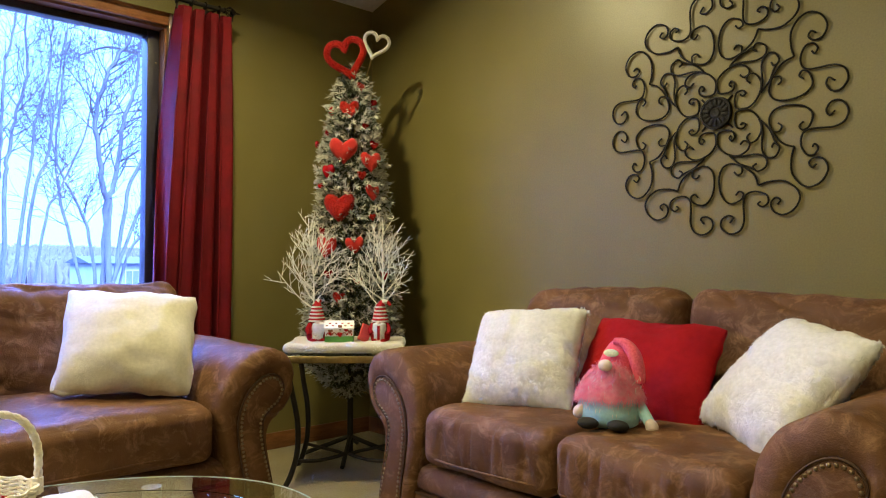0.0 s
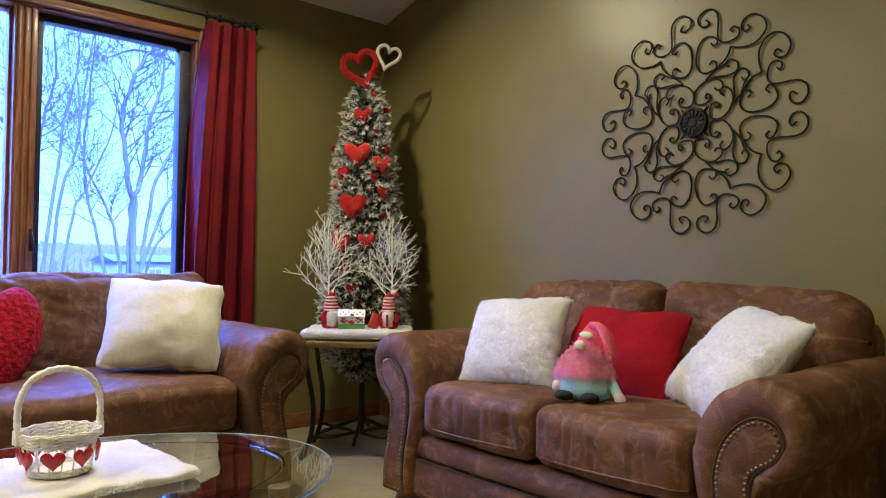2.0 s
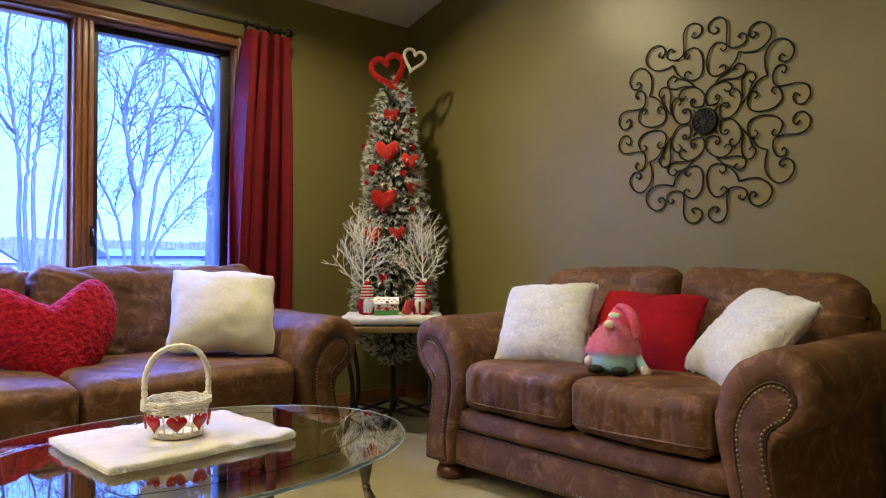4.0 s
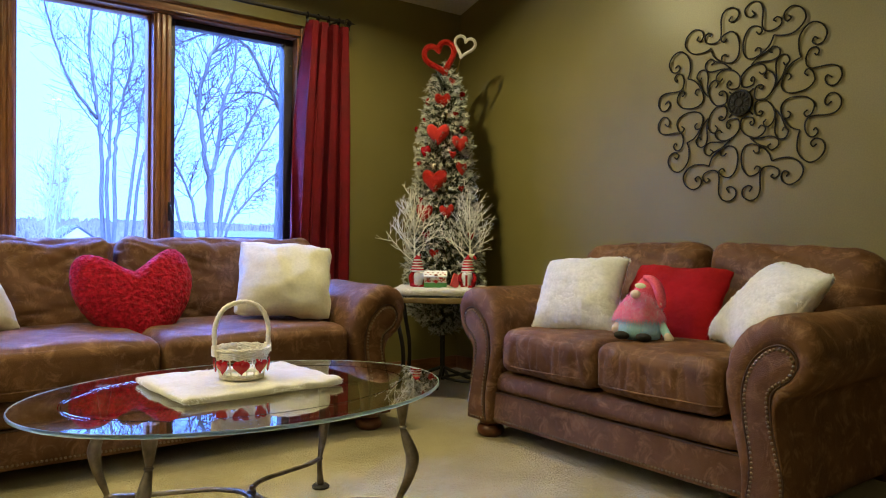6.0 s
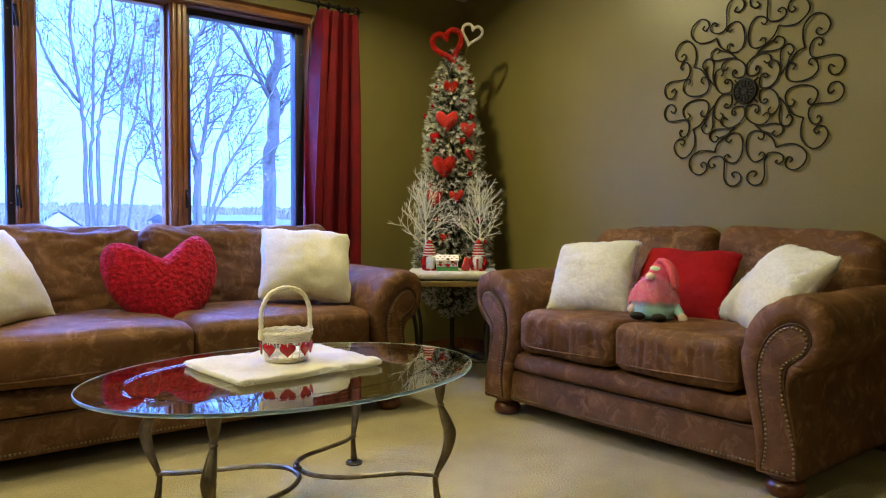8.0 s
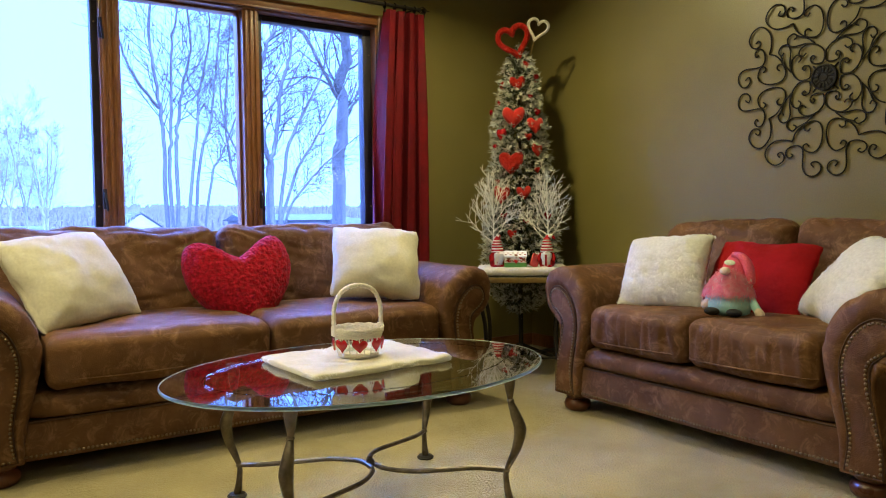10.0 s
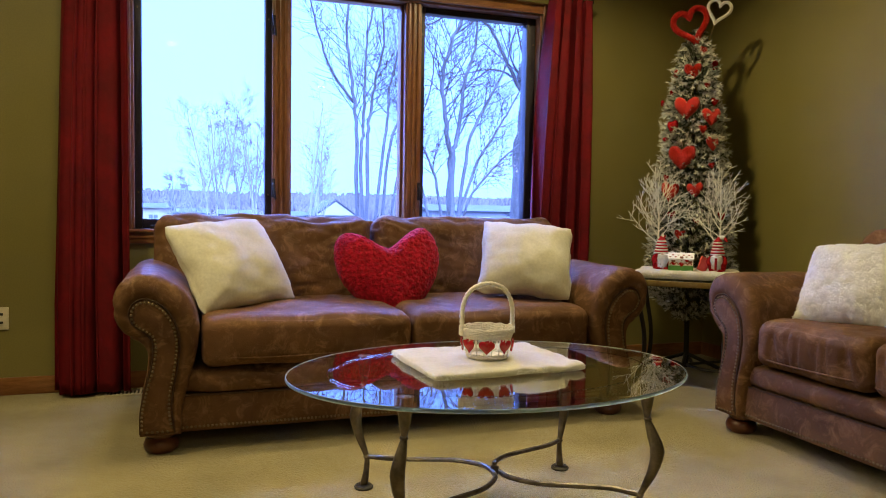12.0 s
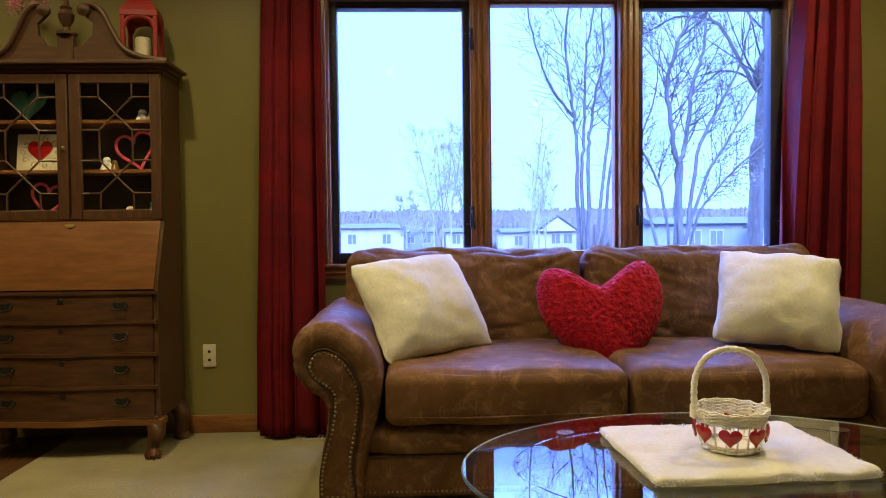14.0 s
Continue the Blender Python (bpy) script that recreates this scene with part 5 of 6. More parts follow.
for k in range(14):
    bm = bmesh.new()
    cushion(bm, 0.012, 0.007, 0.026, 0.003, 2, 0, 0, None, pose(0, 0, 0, 0, k * 360 / 14) @ Matrix.Translation((0, -0.010, 0.037)))
    part("petal", bm, IRON, art)
for k in range(4):
    bm = bmesh.new()
    m = pose(0, 0, 0, 0, 45 + 90 * k)
    tube(bm, [m @ Vector((0, 0.003, 0.06)), m @ Vector((0, 0.007, 0.085))], 0.004, 6)
    part("wall_peg", bm, IRON, art)


# ---- plush gnome on the loveseat ----
def plush_gnome():
    """A soft sitting figure, one mesh with its colours."""
    b = bmesh.new()
    lathe(b, [(0, 0), (0.068, 0.002), (0.098, 0.022), (0.107, 0.055), (0.100, 0.09), (0.076, 0.13), (0.055, 0.17), (0, 0.185)], 32, None, 0, 0.85)
    for sx, e in ((-1, (-0.086, -0.03, 0.062)), (1, (0.132, -0.045, 0.036))):
        tube(b, cr([(sx * 0.066, 0.0, 0.118), (sx * (0.098 if sx > 0 else 0.080), -0.020, 0.084), e], 5), [0.024 - 0.0006 * i for i in range(11)], 14, False, 0)
        ball(b, Matrix.Translation((e[0] + sx * 0.008, e[1] - 0.008, e[2] - 0.012)) @ pose(0, 0, 0, 20, sx * -30) @ Matrix.Diagonal((0.021, 0.019, 0.027, 1)), 1.0, 1, 14)
        ball(b, Matrix.Translation((sx * 0.048 - 0.014, -0.092, 0.017)) @ Matrix.Diagonal((0.035, 0.046, 0.019, 1)), 1.0, 2, 18)
    # hat: a felt cone sagging over to one side
    lathe(b, [(0.004, 0.178), (0.060, 0.176), (0.064, 0.190), (0.058, 0.222), (0.046, 0.258), (0.030, 0.286), (0.012, 0.302), (0, 0.304)], 28, pose(0.006, 0.006, 0, -3, 3), 3, 0.88)
    flap = cr([(0.004, 0.0, 0.292), (0.040, -0.006, 0.286), (0.068, -0.014, 0.258), (0.084, -0.020, 0.222), (0.094, -0.022, 0.182), (0.098, -0.022, 0.158)], 5)
    n = len(flap)
    tube(b, flap, [0.015 + 0.020 * math.sin(math.pi * min(1, 1.5 * i / n) * 0.55) * (1 - (i / n) ** 3) for i in range(n)], 12, False, 3, 0.75)
    ball(b, Matrix.Translation((-0.002, -0.044, 0.250)) @ pose(0, 0, 0, -22) @ Matrix.Diagonal((0.025, 0.007, 0.014, 1)), 1.0, 4, 18)
    ball(b, Matrix.Translation((-0.018, -0.078, 0.207)) @ Matrix.Diagonal((0.023, 0.022, 0.020, 1)), 1.0, 1, 20)
    # beard: long fur falling from below the nose
    lathe(b, [(0.0, 0.200), (0.030, 0.198), (0.056, 0.174), (0.076, 0.142), (0.084, 0.128), (0.07, 0.122)], 30, Matrix.Translation((0, -0.006, 0)), 5, 0.86)
    rng = random.Random(8)
    smp = []
    for _ in range(13000):
        a, z = rng.uniform(-1.9, 1.9), 0.124 + 0.076 * rng.random() ** 1.1
        r = float(np.interp(z, [0.100, 0.135, 0.174, 0.200], [0.094, 0.082, 0.058, 0.034]))
        smp.append((Vector((r * math.sin(a), -0.006 - r * 0.86 * math.cos(a), z)), Vector((math.sin(a), -math.cos(a), 0.35)).normalized()))
    vs, fs = strands(smp, 0.047, 0.0012, rng, 1.0, 0.55, 0.68, 1.3)
    vv = [b.verts.new(p) for p in vs]
    for f in fs:
        b.faces.new([vv[i] for i in f]).material_index = 5
    # loose sparkling threads
    for _ in range(60):
        a, z = rng.uniform(-1.5, 1.5), rng.uniform(0.05, 0.19)
        q = Vector((0.105 * math.sin(a), -0.006 - 0.098 * math.cos(a), z))
        tube(b, [q, q + Vector((rng.gauss(0, 0.004), -0.002, -0.012))], 0.0007, 4, False, 6)
    ob = finish("gnome_doll", b, [AQUA, SKIN, BLACKFELT, PINKHAT, LIME, PINKFUR, BEARD], None, "", "all")
    ob.matrix_world = pose(-0.858, -2.200, 0.504, -8, 3, -58) @ Matrix.Scale(0.84, 4)
    tagged(ob, "plush gnome doll with pink beard, coral hat and aqua body", "doll")


plush_gnome()

# ---- wall socket and floor registers ----
so = thing("wall_outlet", "ivory double wall socket plate", "outlet", pose(-4.029, -0.001, 0.37))
bm = bmesh.new()
box(bm, -0.031, 0.031, -0.006, 0.0, -0.054, 0.054, 0.003, 2)
part("cover_plate", bm, IVORY, so)
for z in (-0.02, 0.02):
    bm = bmesh.new()
    box(bm, -0.007, 0.007, -0.008, -0.004, z - 0.006, z + 0.006, 0.002, 1)
    part("socket", bm, SLOT, so)


def register(m):
    t = thing("floor_register", "metal floor air register by the wall", "vent", m, "floor registers")
    b = bmesh.new()
    for x0, x1, y0, y1 in ((-0.15, 0.15, -0.05, -0.042), (-0.15, 0.15, 0.042, 0.05), (-0.15, -0.142, -0.042, 0.042), (0.142, 0.15, -0.042, 0.042)):
        box(b, x0, x1, y0, y1, 0.0, 0.006)
    part("vent_frame", b, VENT, t)
    # a dark sheet stands in for the shade down the open duct
    b = bmesh.new()
    box(b, -0.142, 0.142, -0.042, 0.042, -0.004, 0.001)
    part("duct_shade_sheet", b, SLOT, t)
    for k in range(16):
        b = bmesh.new()
        box(b, -0.136 + k * 0.0175, -0.128 + k * 0.0175, -0.042, 0.042, 0.0, 0.005)
        part("louvre", b, VENT, t)


register(pose(-3.42, -0.115, 0.001))
register(pose(-0.92, -0.12, 0.001))


# ---- secretary desk ----
DX = -4.540
desk = thing("secretary_desk", "cherry wood secretary desk with glazed bookcase top, lid closed", "desk", Matrix.Translation((DX, -0.025, 0)))
HW = 0.40


def wave(x, amp=0.022):
    return -amp * (math.cos(x / HW * math.pi * 1.5) * 0.5 + 0.5)


def serpentine(b, x0, x1, z0, z1, yfront, yback, amp=0.022, lip=0.0):
    n = 24
    lo, hi, lb, hb = [], [], [], []
    for i in range(n + 1):
        x = x0 + (x1 - x0) * i / n
        y = yfront + wave(x, amp)
        lo.append(b.verts.new((x, y + lip, z0)))
        hi.append(b.verts.new((x, y + lip, z1)))
        lb.append(b.verts.new((x, yback, z0)))
        hb.append(b.verts.new((x, yback, z1)))
    for i in range(n):
        b.faces.new((lo[i], lo[i + 1], hi[i + 1], hi[i]))
        b.faces.new((hi[i], hi[i + 1], hb[i + 1], hb[i]))
        b.faces.new((lb[i], lb[i + 1], lo[i + 1], lo[i]))
        b.faces.new((hb[i], hb[i + 1], lb[i + 1], lb[i]))
    b.faces.new((lo[0], hi[0], hb[0], lb[0]))
    b.faces.new((lo[n], lb[n], hb[n], hi[n]))


for s in (-1, 1):
    b = bmesh.new()
    side = [(-0.005, 0.165), (-0.335, 0.165), (-0.335, 0.735), (-0.232, 1.018), (-0.005, 1.018)]
    lo = [b.verts.new((s * HW, y, z)) for y, z in side]
    hi = [b.verts.new((s * (HW - 0.02), y, z)) for y, z in side]
    b.faces.new(lo)
    b.faces.new(hi[::-1])
    for i in range(5):
        b.faces.new((lo[i], hi[i], hi[(i + 1) % 5], lo[(i + 1) % 5]))
    part("side_panel", b, CHERRYV, desk)
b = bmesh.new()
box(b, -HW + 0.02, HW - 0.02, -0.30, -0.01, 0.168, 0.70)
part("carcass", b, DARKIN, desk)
zs = [0.165, 0.303, 0.445, 0.583, 0.708]
for k in range(4):
    b = bmesh.new()
    serpentine(b, -HW + 0.022, HW - 0.022, zs[k] + 0.008, zs[k + 1] - 0.008, -0.338, -0.29)
    dr = part("drawer", b, CHERRY, desk)
    for xs in (-0.24, 0.24):
        b = bmesh.new()
        zc = (zs[k] + zs[k + 1]) / 2 + 0.006
        yb = -0.340 + wave(xs)
        prism(b, [(-0.036, 0.004), (-0.022, 0.018), (0, 0.013), (0.022, 0.018), (0.036, 0.004), (0.022, -0.010), (0, -0.018), (-0.022, -0.010)], yb - 0.002, yb + 0.002, Matrix.Translation((xs, 0, zc)))
        tube(b, cr([(xs - 0.026, yb - 0.004, zc + 0.004), (xs - 0.024, yb - 0.016, zc - 0.008), (xs, yb - 0.02, zc - 0.015), (xs + 0.024, yb - 0.016, zc - 0.008), (xs + 0.026, yb - 0.004, zc + 0.004)], 4), 0.0032, 6)
        part("drawer_pull", b, BRONZE, dr, "dark bail drawer pull")
    b = bmesh.new()
    box(b, -0.012, 0.012, -0.364 + 0.0, -0.356, zs[k + 1] - 0.040, zs[k + 1] - 0.022, 0.002, 1)
    part("keyhole_plate", b, BRONZE, dr)
for k in range(5):
    b = bmesh.new()
    serpentine(b, -HW + 0.004, HW - 0.004, zs[k] - 0.007, zs[k] + 0.007, -0.345, -0.28)
    part("drawer_divider", b, CHERRY, desk)
b = bmesh.new()
serpentine(b, -HW - 0.012, HW + 0.012, 0.140, 0.164, -0.352, -0.28)
part("base_moulding", b, HONEY, desk)
b = bmesh.new()
q = [(-0.345, 0.722), (-0.345, 0.736), (-0.243, 1.012), (-0.228, 1.018), (-0.215, 1.012), (-0.320, 0.722)]
lo = [b.verts.new((-HW + 0.014, y, z)) for y, z in q]
hi = [b.verts.new((HW - 0.014, y, z)) for y, z in q]
b.faces.new(lo)
b.faces.new(hi[::-1])
for i in range(6):
    b.faces.new((lo[i], hi[i], hi[(i + 1) % 6], lo[(i + 1) % 6]))
lid = part("writing_lid", b, HONEY, desk, "plain sloping honey-toned lid")
b = bmesh.new()
prism(b, [(-0.026, 0.006), (0, 0.010), (0.026, 0.006), (0.016, -0.006), (0, -0.010), (-0.016, -0.006)], -0.003, 0.003, Matrix.Translation((0, -0.2515, 0.994)) @ pose(0, 0, 0, -20))
part("lock_plate", b, BRASS, lid)
for s in (-1, 1):
    b = bmesh.new()
    pts = cr([(s * 0.365, -0.305, 0.150), (s * 0.385, -0.345, 0.105), (s * 0.372, -0.345, 0.055), (s * 0.375, -0.355, 0.02)], 5)
    tube(b, pts, [0.045 - 0.0018 * i for i in range(len(pts))], 12)
    foot = part("claw_foot", b, CHERRYV, desk)
    b = bmesh.new()
    lathe(b, [(0, 0), (0.026, 0.003), (0.034, 0.016), (0.030, 0.032), (0.018, 0.042), (0, 0.044)], 14, Matrix.Translation((s * 0.376, -0.358, 0.0)))
    for k in range(4):
        a = radians(-150 + 40 * k)
        tube(b, [(s * 0.376 + 0.018 * math.cos(a), -0.358 + 0.018 * math.sin(a), 0.042), (s * 0.376 + 0.035 * math.cos(a), -0.358 + 0.035 * math.sin(a), 0.02), (s * 0.376 + 0.030 * math.cos(a), -0.358 + 0.030 * math.sin(a), 0.002)], 0.006, 6)
    part("ball", b, BUN, foot)
    b = bmesh.new()
    pts = cr([(s * 0.37, -0.06, 0.16), (s * 0.405, -0.06, 0.10), (s * 0.395, -0.06, 0.03), (s * 0.41, -0.06, 0.0)], 4)
    tube(b, pts, 0.036, 10)
    part("rear_foot", b, CHERRYV, desk)
# bookcase above
for s in (-1, 1):
    b = bmesh.new()
    box(b, s * HW - (0.018 if s > 0 else 0), s * HW + (0.018 if s < 0 else 0), -0.225, -0.002, 1.02, 1.70)
    part("bookcase_side", b, CHERRYV, desk)
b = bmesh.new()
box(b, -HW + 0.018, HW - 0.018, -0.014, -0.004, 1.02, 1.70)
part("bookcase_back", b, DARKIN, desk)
for z in (1.025, 1.235, 1.455, 1.675):
    b = bmesh.new()
    box(b, -HW + 0.018, HW - 0.018, -0.19, -0.014, z - 0.008, z + 0.008, 0.002, 1)
    part("shelf", b, HONEY, desk)
for s in (-1, 1):
    x0, x1 = (0.004, HW - 0.002) if s > 0 else (-HW + 0.002, -0.004)
    b = bmesh.new()
    z0, z1 = 1.022, 1.655
    w = 0.048
    box(b, x0, x0 + w, -0.246, -0.226, z0, z1, 0.003, 1)
    box(b, x1 - w, x1, -0.246, -0.226, z0, z1, 0.003, 1)
    box(b, x0 + w, x1 - w, -0.246, -0.226, z0, z0 + 0.042, 0.003, 1)
    box(b, x0 + w, x1 - w, -0.246, -0.226, z1 - 0.042, z1, 0.003, 1)
    door = part("glazed_door", b, CHERRYV, desk)
    gx0, gx1, gz0, gz1 = x0 + w, x1 - w, z0 + 0.042, z1 - 0.042
    b = bmesh.new()
    box(b, gx0 - 0.003, gx1 + 0.003, -0.234, -0.231, gz0 - 0.003, gz1 + 0.003)
    pn = part("pane", b, PANE, door, "", False)
    pn.visible_shadow = False
    cx = (gx0 + gx1) / 2
    qx = (gx1 - gx0) * 0.24
    ys = -0.240
    H = gz1 - gz0
    bars = []
    for zc in (gz0 + H * 0.26, gz0 + H * 0.76):
        d = H * 0.13
        bars += [((cx, zc), (cx - qx, zc - d)), ((cx, zc), (cx + qx, zc - d)), ((cx, zc), (cx - qx, zc + d)), ((cx, zc), (cx + qx, zc + d))]
        for t in (-1, 1):
            for u in (-1, 1):
                bars.append(((cx + t * qx, zc + u * d), (gx1 if t > 0 else gx0, zc + u * d)))
    for t in (-1, 1):
        bars += [((cx + t * qx, gz0 + H * 0.39), (cx + t * qx, gz0 + H * 0.63)), ((cx + t * qx, gz0), (cx + t * qx, gz0 + H * 0.13)), ((cx + t * qx, gz0 + H * 0.89), (cx + t * qx, gz1))]
    for (ax, az), (bx, bz) in bars:
        b = bmesh.new()
        tube(b, [(ax, ys, az), (bx, ys, bz)], 0.0042, 6)
        part("glazing_bar", b, CHERRYV, door)
b = bmesh.new()
lathe(b, [(0, 0), (0.007, 0.002), (0.008, 0.010), (0, 0.014)], 12, Matrix.Translation((-0.022, -0.246, 1.33)) @ pose(0, 0, 0, 90))
part("door_knob", b, BRASS, desk)
b = bmesh.new()
for z0, z1, o in ((1.658, 1.676, 0.006), (1.676, 1.690, 0.020), (1.690, 1.706, 0.040)):
    box(b, -HW - o, HW + o, -0.246 - o, -0.002, z0, z1, 0.003, 2)
part("cornice", b, CHERRY, desk)
for s in (-1, 1):
    b = bmesh.new()
    crest = cr([(p[0], p[1], 0) for p in ((HW + 0.036, 1.712), (0.33, 1.726), (0.25, 1.765), (0.20, 1.845), (0.165, 1.915), (0.125, 1.950), (0.085, 1.945), (0.066, 1.920))], 5)
    outline = [(s * p.x, p.y) for p in crest]
    inner = cr([(p[0], p[1], 0) for p in ((0.085, 1.900), (0.118, 1.870), (0.115, 1.820), (0.075, 1.775), (0.03, 1.765), (0.0, 1.765), (0.0, 1.706), (HW + 0.03, 1.706))], 1)
    outline += [(s * p.x, p.y) for p in inner]
    prism(b, outline, -0.250, -0.228)
    sc = part("scroll_pediment", b, CHERRY, desk)
    b = bmesh.new()
    tube(b, [(s * p.x, -0.256, p.y - 0.004) for p in crest], 0.012, 8)
    part("pediment_moulding", b, CHERRY, sc)
    b = bmesh.new()
    lathe(b, [(0, 0), (0.026, 0.0), (0.028, 0.012), (0.018, 0.018), (0.008, 0.024), (0, 0.025)], 18, Matrix.Translation((s * 0.085, -0.252, 1.925)) @ pose(0, 0, 0, 90))
    part("rosette", b, CHERRY, sc)
b = bmesh.new()
box(b, -0.034, 0.034, -0.255, -0.215, 1.706, 1.822, 0.003, 1)
lathe(b, [(0, 1.822), (0.042, 1.822), (0.042, 1.832), (0.018, 1.840), (0.012, 1.855), (0.030, 1.885), (0.034, 1.91), (0.020, 1.93), (0.026, 1.94), (0.010, 1.955), (0.012, 2.0), (0.004, 2.06), (0, 2.07)], 18, Matrix.Translation((0, -0.235, 0)))
part("finial", b, CHERRYV, desk)

# things in and on the desk
ln = thing("red_lantern", "red metal lantern holding a cream candle, on the desk", "lantern", pose(DX + 0.285, -0.15, 1.7065, 0, 0, 8))
b = bmesh.new()
box(b, -0.078, 0.078, -0.078, 0.078, 0.0, 0.020, 0.004, 1)
part("base", b, LANTERN, ln)
for sx in (-1, 1):
    for sy in (-1, 1):
        b = bmesh.new()
        box(b, sx * 0.068 - 0.009, sx * 0.068 + 0.009, sy * 0.068 - 0.009, sy * 0.068 + 0.009, 0.02, 0.212, 0.002, 1)
        part("post", b, LANTERN, ln)
# arched heads over the four open sides
for turn in (0, 90, 180, 270):
    b = bmesh.new()
    tube(b, cr([(-0.062, -0.068, 0.165), (-0.046, -0.068, 0.196), (0, -0.068, 0.210), (0.046, -0.068, 0.196), (0.062, -0.068, 0.165)], 4), 0.010, 8)
    b.transform(pose(0, 0, 0, 0, 0, turn))
    part("arch", b, LANTERN, ln)
b = bmesh.new()
lathe(b, [(0.106, 0.208), (0.112, 0.214), (0.108, 0.236), (0.086, 0.268), (0.056, 0.288), (0.034, 0.294), (0.034, 0.318), (0.022, 0.326), (0, 0.328)], 4, pose(0, 0, 0, 0, 0, 45))
part("hood", b, LANTERN, ln, "", False)
b = bmesh.new()
tube(b, cr([(-0.03, 0, 0.322), (-0.034, 0, 0.362), (0, 0, 0.386), (0.034, 0, 0.362), (0.03, 0, 0.322)], 5), 0.004, 8)
part("carrying_ring", b, LANTERN, ln)
b = bmesh.new()
lathe(b, [(0, 0.02), (0.034, 0.02), (0.034, 0.125), (0.030, 0.130), (0, 0.126)], 20)
part("candle", b, WAX, ln)

vs_ = thing("flower_vase", "small brass vase of pink dried flower sprays on the desk", "vase", pose(DX - 0.235, -0.13, 1.7065))
b = bmesh.new()
lathe(b, [(0, 0), (0.032, 0), (0.045, 0.03), (0.040, 0.07), (0.018, 0.10), (0.024, 0.115), (0.02, 0.112), (0.014, 0.10), (0, 0.02)], 20)
part("vase_body", b, BRASS, vs_)
rng = random.Random(31)
for k in range(9):
    a = 2.4 * k
    tip = Vector((0.09 * math.cos(a) * rng.uniform(0.4, 1), 0.07 * math.sin(a), 0.30 + rng.uniform(-0.05, 0.06)))
    b = bmesh.new()
    tube(b, [(0, 0, 0.1), tip * 0.6 + Vector((0, 0, 0.06)), tip], 0.0018, 5)
    st = part("flower_stem", b, BRASS, vs_)
    smp = []
    for _ in range(60):
        smp.append((tip + Vector((rng.gauss(0, 0.012), rng.gauss(0, 0.012), rng.gauss(0, 0.022))), Vector((rng.gauss(0, 1), rng.gauss(0, 1), 0.6)).normalized()))
    v3, f3 = strands(smp, 0.02, 0.003, rng, 0.0, 0.4)
    raw("flower_head", v3, f3, PINKFUR, st)["kind"] = "stuff"
cs = thing("pillar_candle", "cream pillar candle on a brass dish atop the desk", "candle", pose(DX + 0.075, -0.09, 1.7065))
b = bmesh.new()
lathe(b, [(0, 0), (0.045, 0), (0.05, 0.008), (0.04, 0.012), (0, 0.012)], 20)
part("dish", b, BRASS, cs)
b = bmesh.new()
lathe(b, [(0, 0.012), (0.033, 0.012), (0.033, 0.18), (0.028, 0.186), (0, 0.182)], 20)
part("wax", b, WAX, cs)

pl = thing("heart_plaque", "cream tile plaque with a red heart on the middle shelf", "plaque", pose(DX - 0.195, -0.13, 1.245, -8))
b = bmesh.new()
box(b, -0.105, 0.105, -0.008, 0.008, 0.0, 0.170, 0.006, 2)
part("tile", b, WAX, pl)
b = bmesh.new()
puffy_heart(b, 0.115, 0.105, 0.014, 36, 5, Matrix.Translation((0, -0.008, 0.085)))
part("heart", b, GLOSSRED, pl)
for k in range(10):
    a0 = k * 0.63
    cx, cz = 0.080 * math.cos(a0), 0.085 + 0.062 * math.sin(a0)
    b = bmesh.new()
    tube(b, [(cx + 0.017 * (1 - t) * math.cos(8 * t + k), -0.009, cz + 0.017 * (1 - t) * math.sin(8 * t + k)) for t in np.linspace(0, 0.9, 14)], 0.0017, 5)
    part("swirl", b, BRASS, pl)
for label, x, z, w, roll in (("open pink glitter heart standing on the middle shelf", 0.235, 1.243 + 0.085, 0.17, -14), ("open pink glitter heart standing on the bottom shelf", -0.17, 1.033 + 0.075, 0.15, 10)):
    o = thing("open_heart", label, "ornament", pose(DX + x, -0.12, z, 0, roll, 0), "desk hearts")
    b = bmesh.new()
    tube(b, [(px, 0, pz) for px, pz in heart_outline(w, w, 40)], 0.007, 8, True)
    part("hoop", b, PINKHAT, o, "", "all")
gh = thing("heart_dish", "teal glazed heart-shaped dish on the top shelf", "dish", pose(DX - 0.245, -0.12, 1.463 + 0.075, -10))
b = bmesh.new()
puffy_heart(b, 0.16, 0.15, 0.03, 36, 5)
part("dish_body", b, TEAL, gh)
for x, z, h, r, mm in ((0.315, 1.463, 0.10, 0.026, WAX), (0.265, 1.463, 0.06, 0.030, CARDWHITE), (0.10, 1.243, 0.065, 0.028, CARDWHITE), (0.135, 1.243, 0.05, 0.02, BRASS), (0.20, 1.033, 0.05, 0.028, WAX), (0.31, 1.033, 0.075, 0.03, TEAL), (-0.09, 1.033, 0.045, 0.028, TEAL)):
    o = thing("figurine", "small glazed figurine standing on a bookcase shelf", "figurine", pose(DX + x, -0.12, z), "bookcase figurines")
    b = bmesh.new()
    lathe(b, [(0, 0), (r, 0), (r * 1.05, h * 0.15), (r * 0.75, h * 0.45), (r * 0.55, h * 0.62), (r * 0.62, h * 0.78), (r * 0.4, h * 0.95), (0, h)], 16)
    part("glazed_body", b, mm, o)


# ---- outdoors ----
def ground_z(x, y):
    r = max(0.0, y - 6)
    return -0.75 - 4.6 * (1 - math.exp(-(r / 55.0) ** 1.5)) + 7.5 * max(0.0, min(1.0, (y - 190) / 260.0)) ** 1.3 + 0.25 * noise.noise(Vector((x * 0.03, y * 0.03, 2)))


verts, faces = [], []
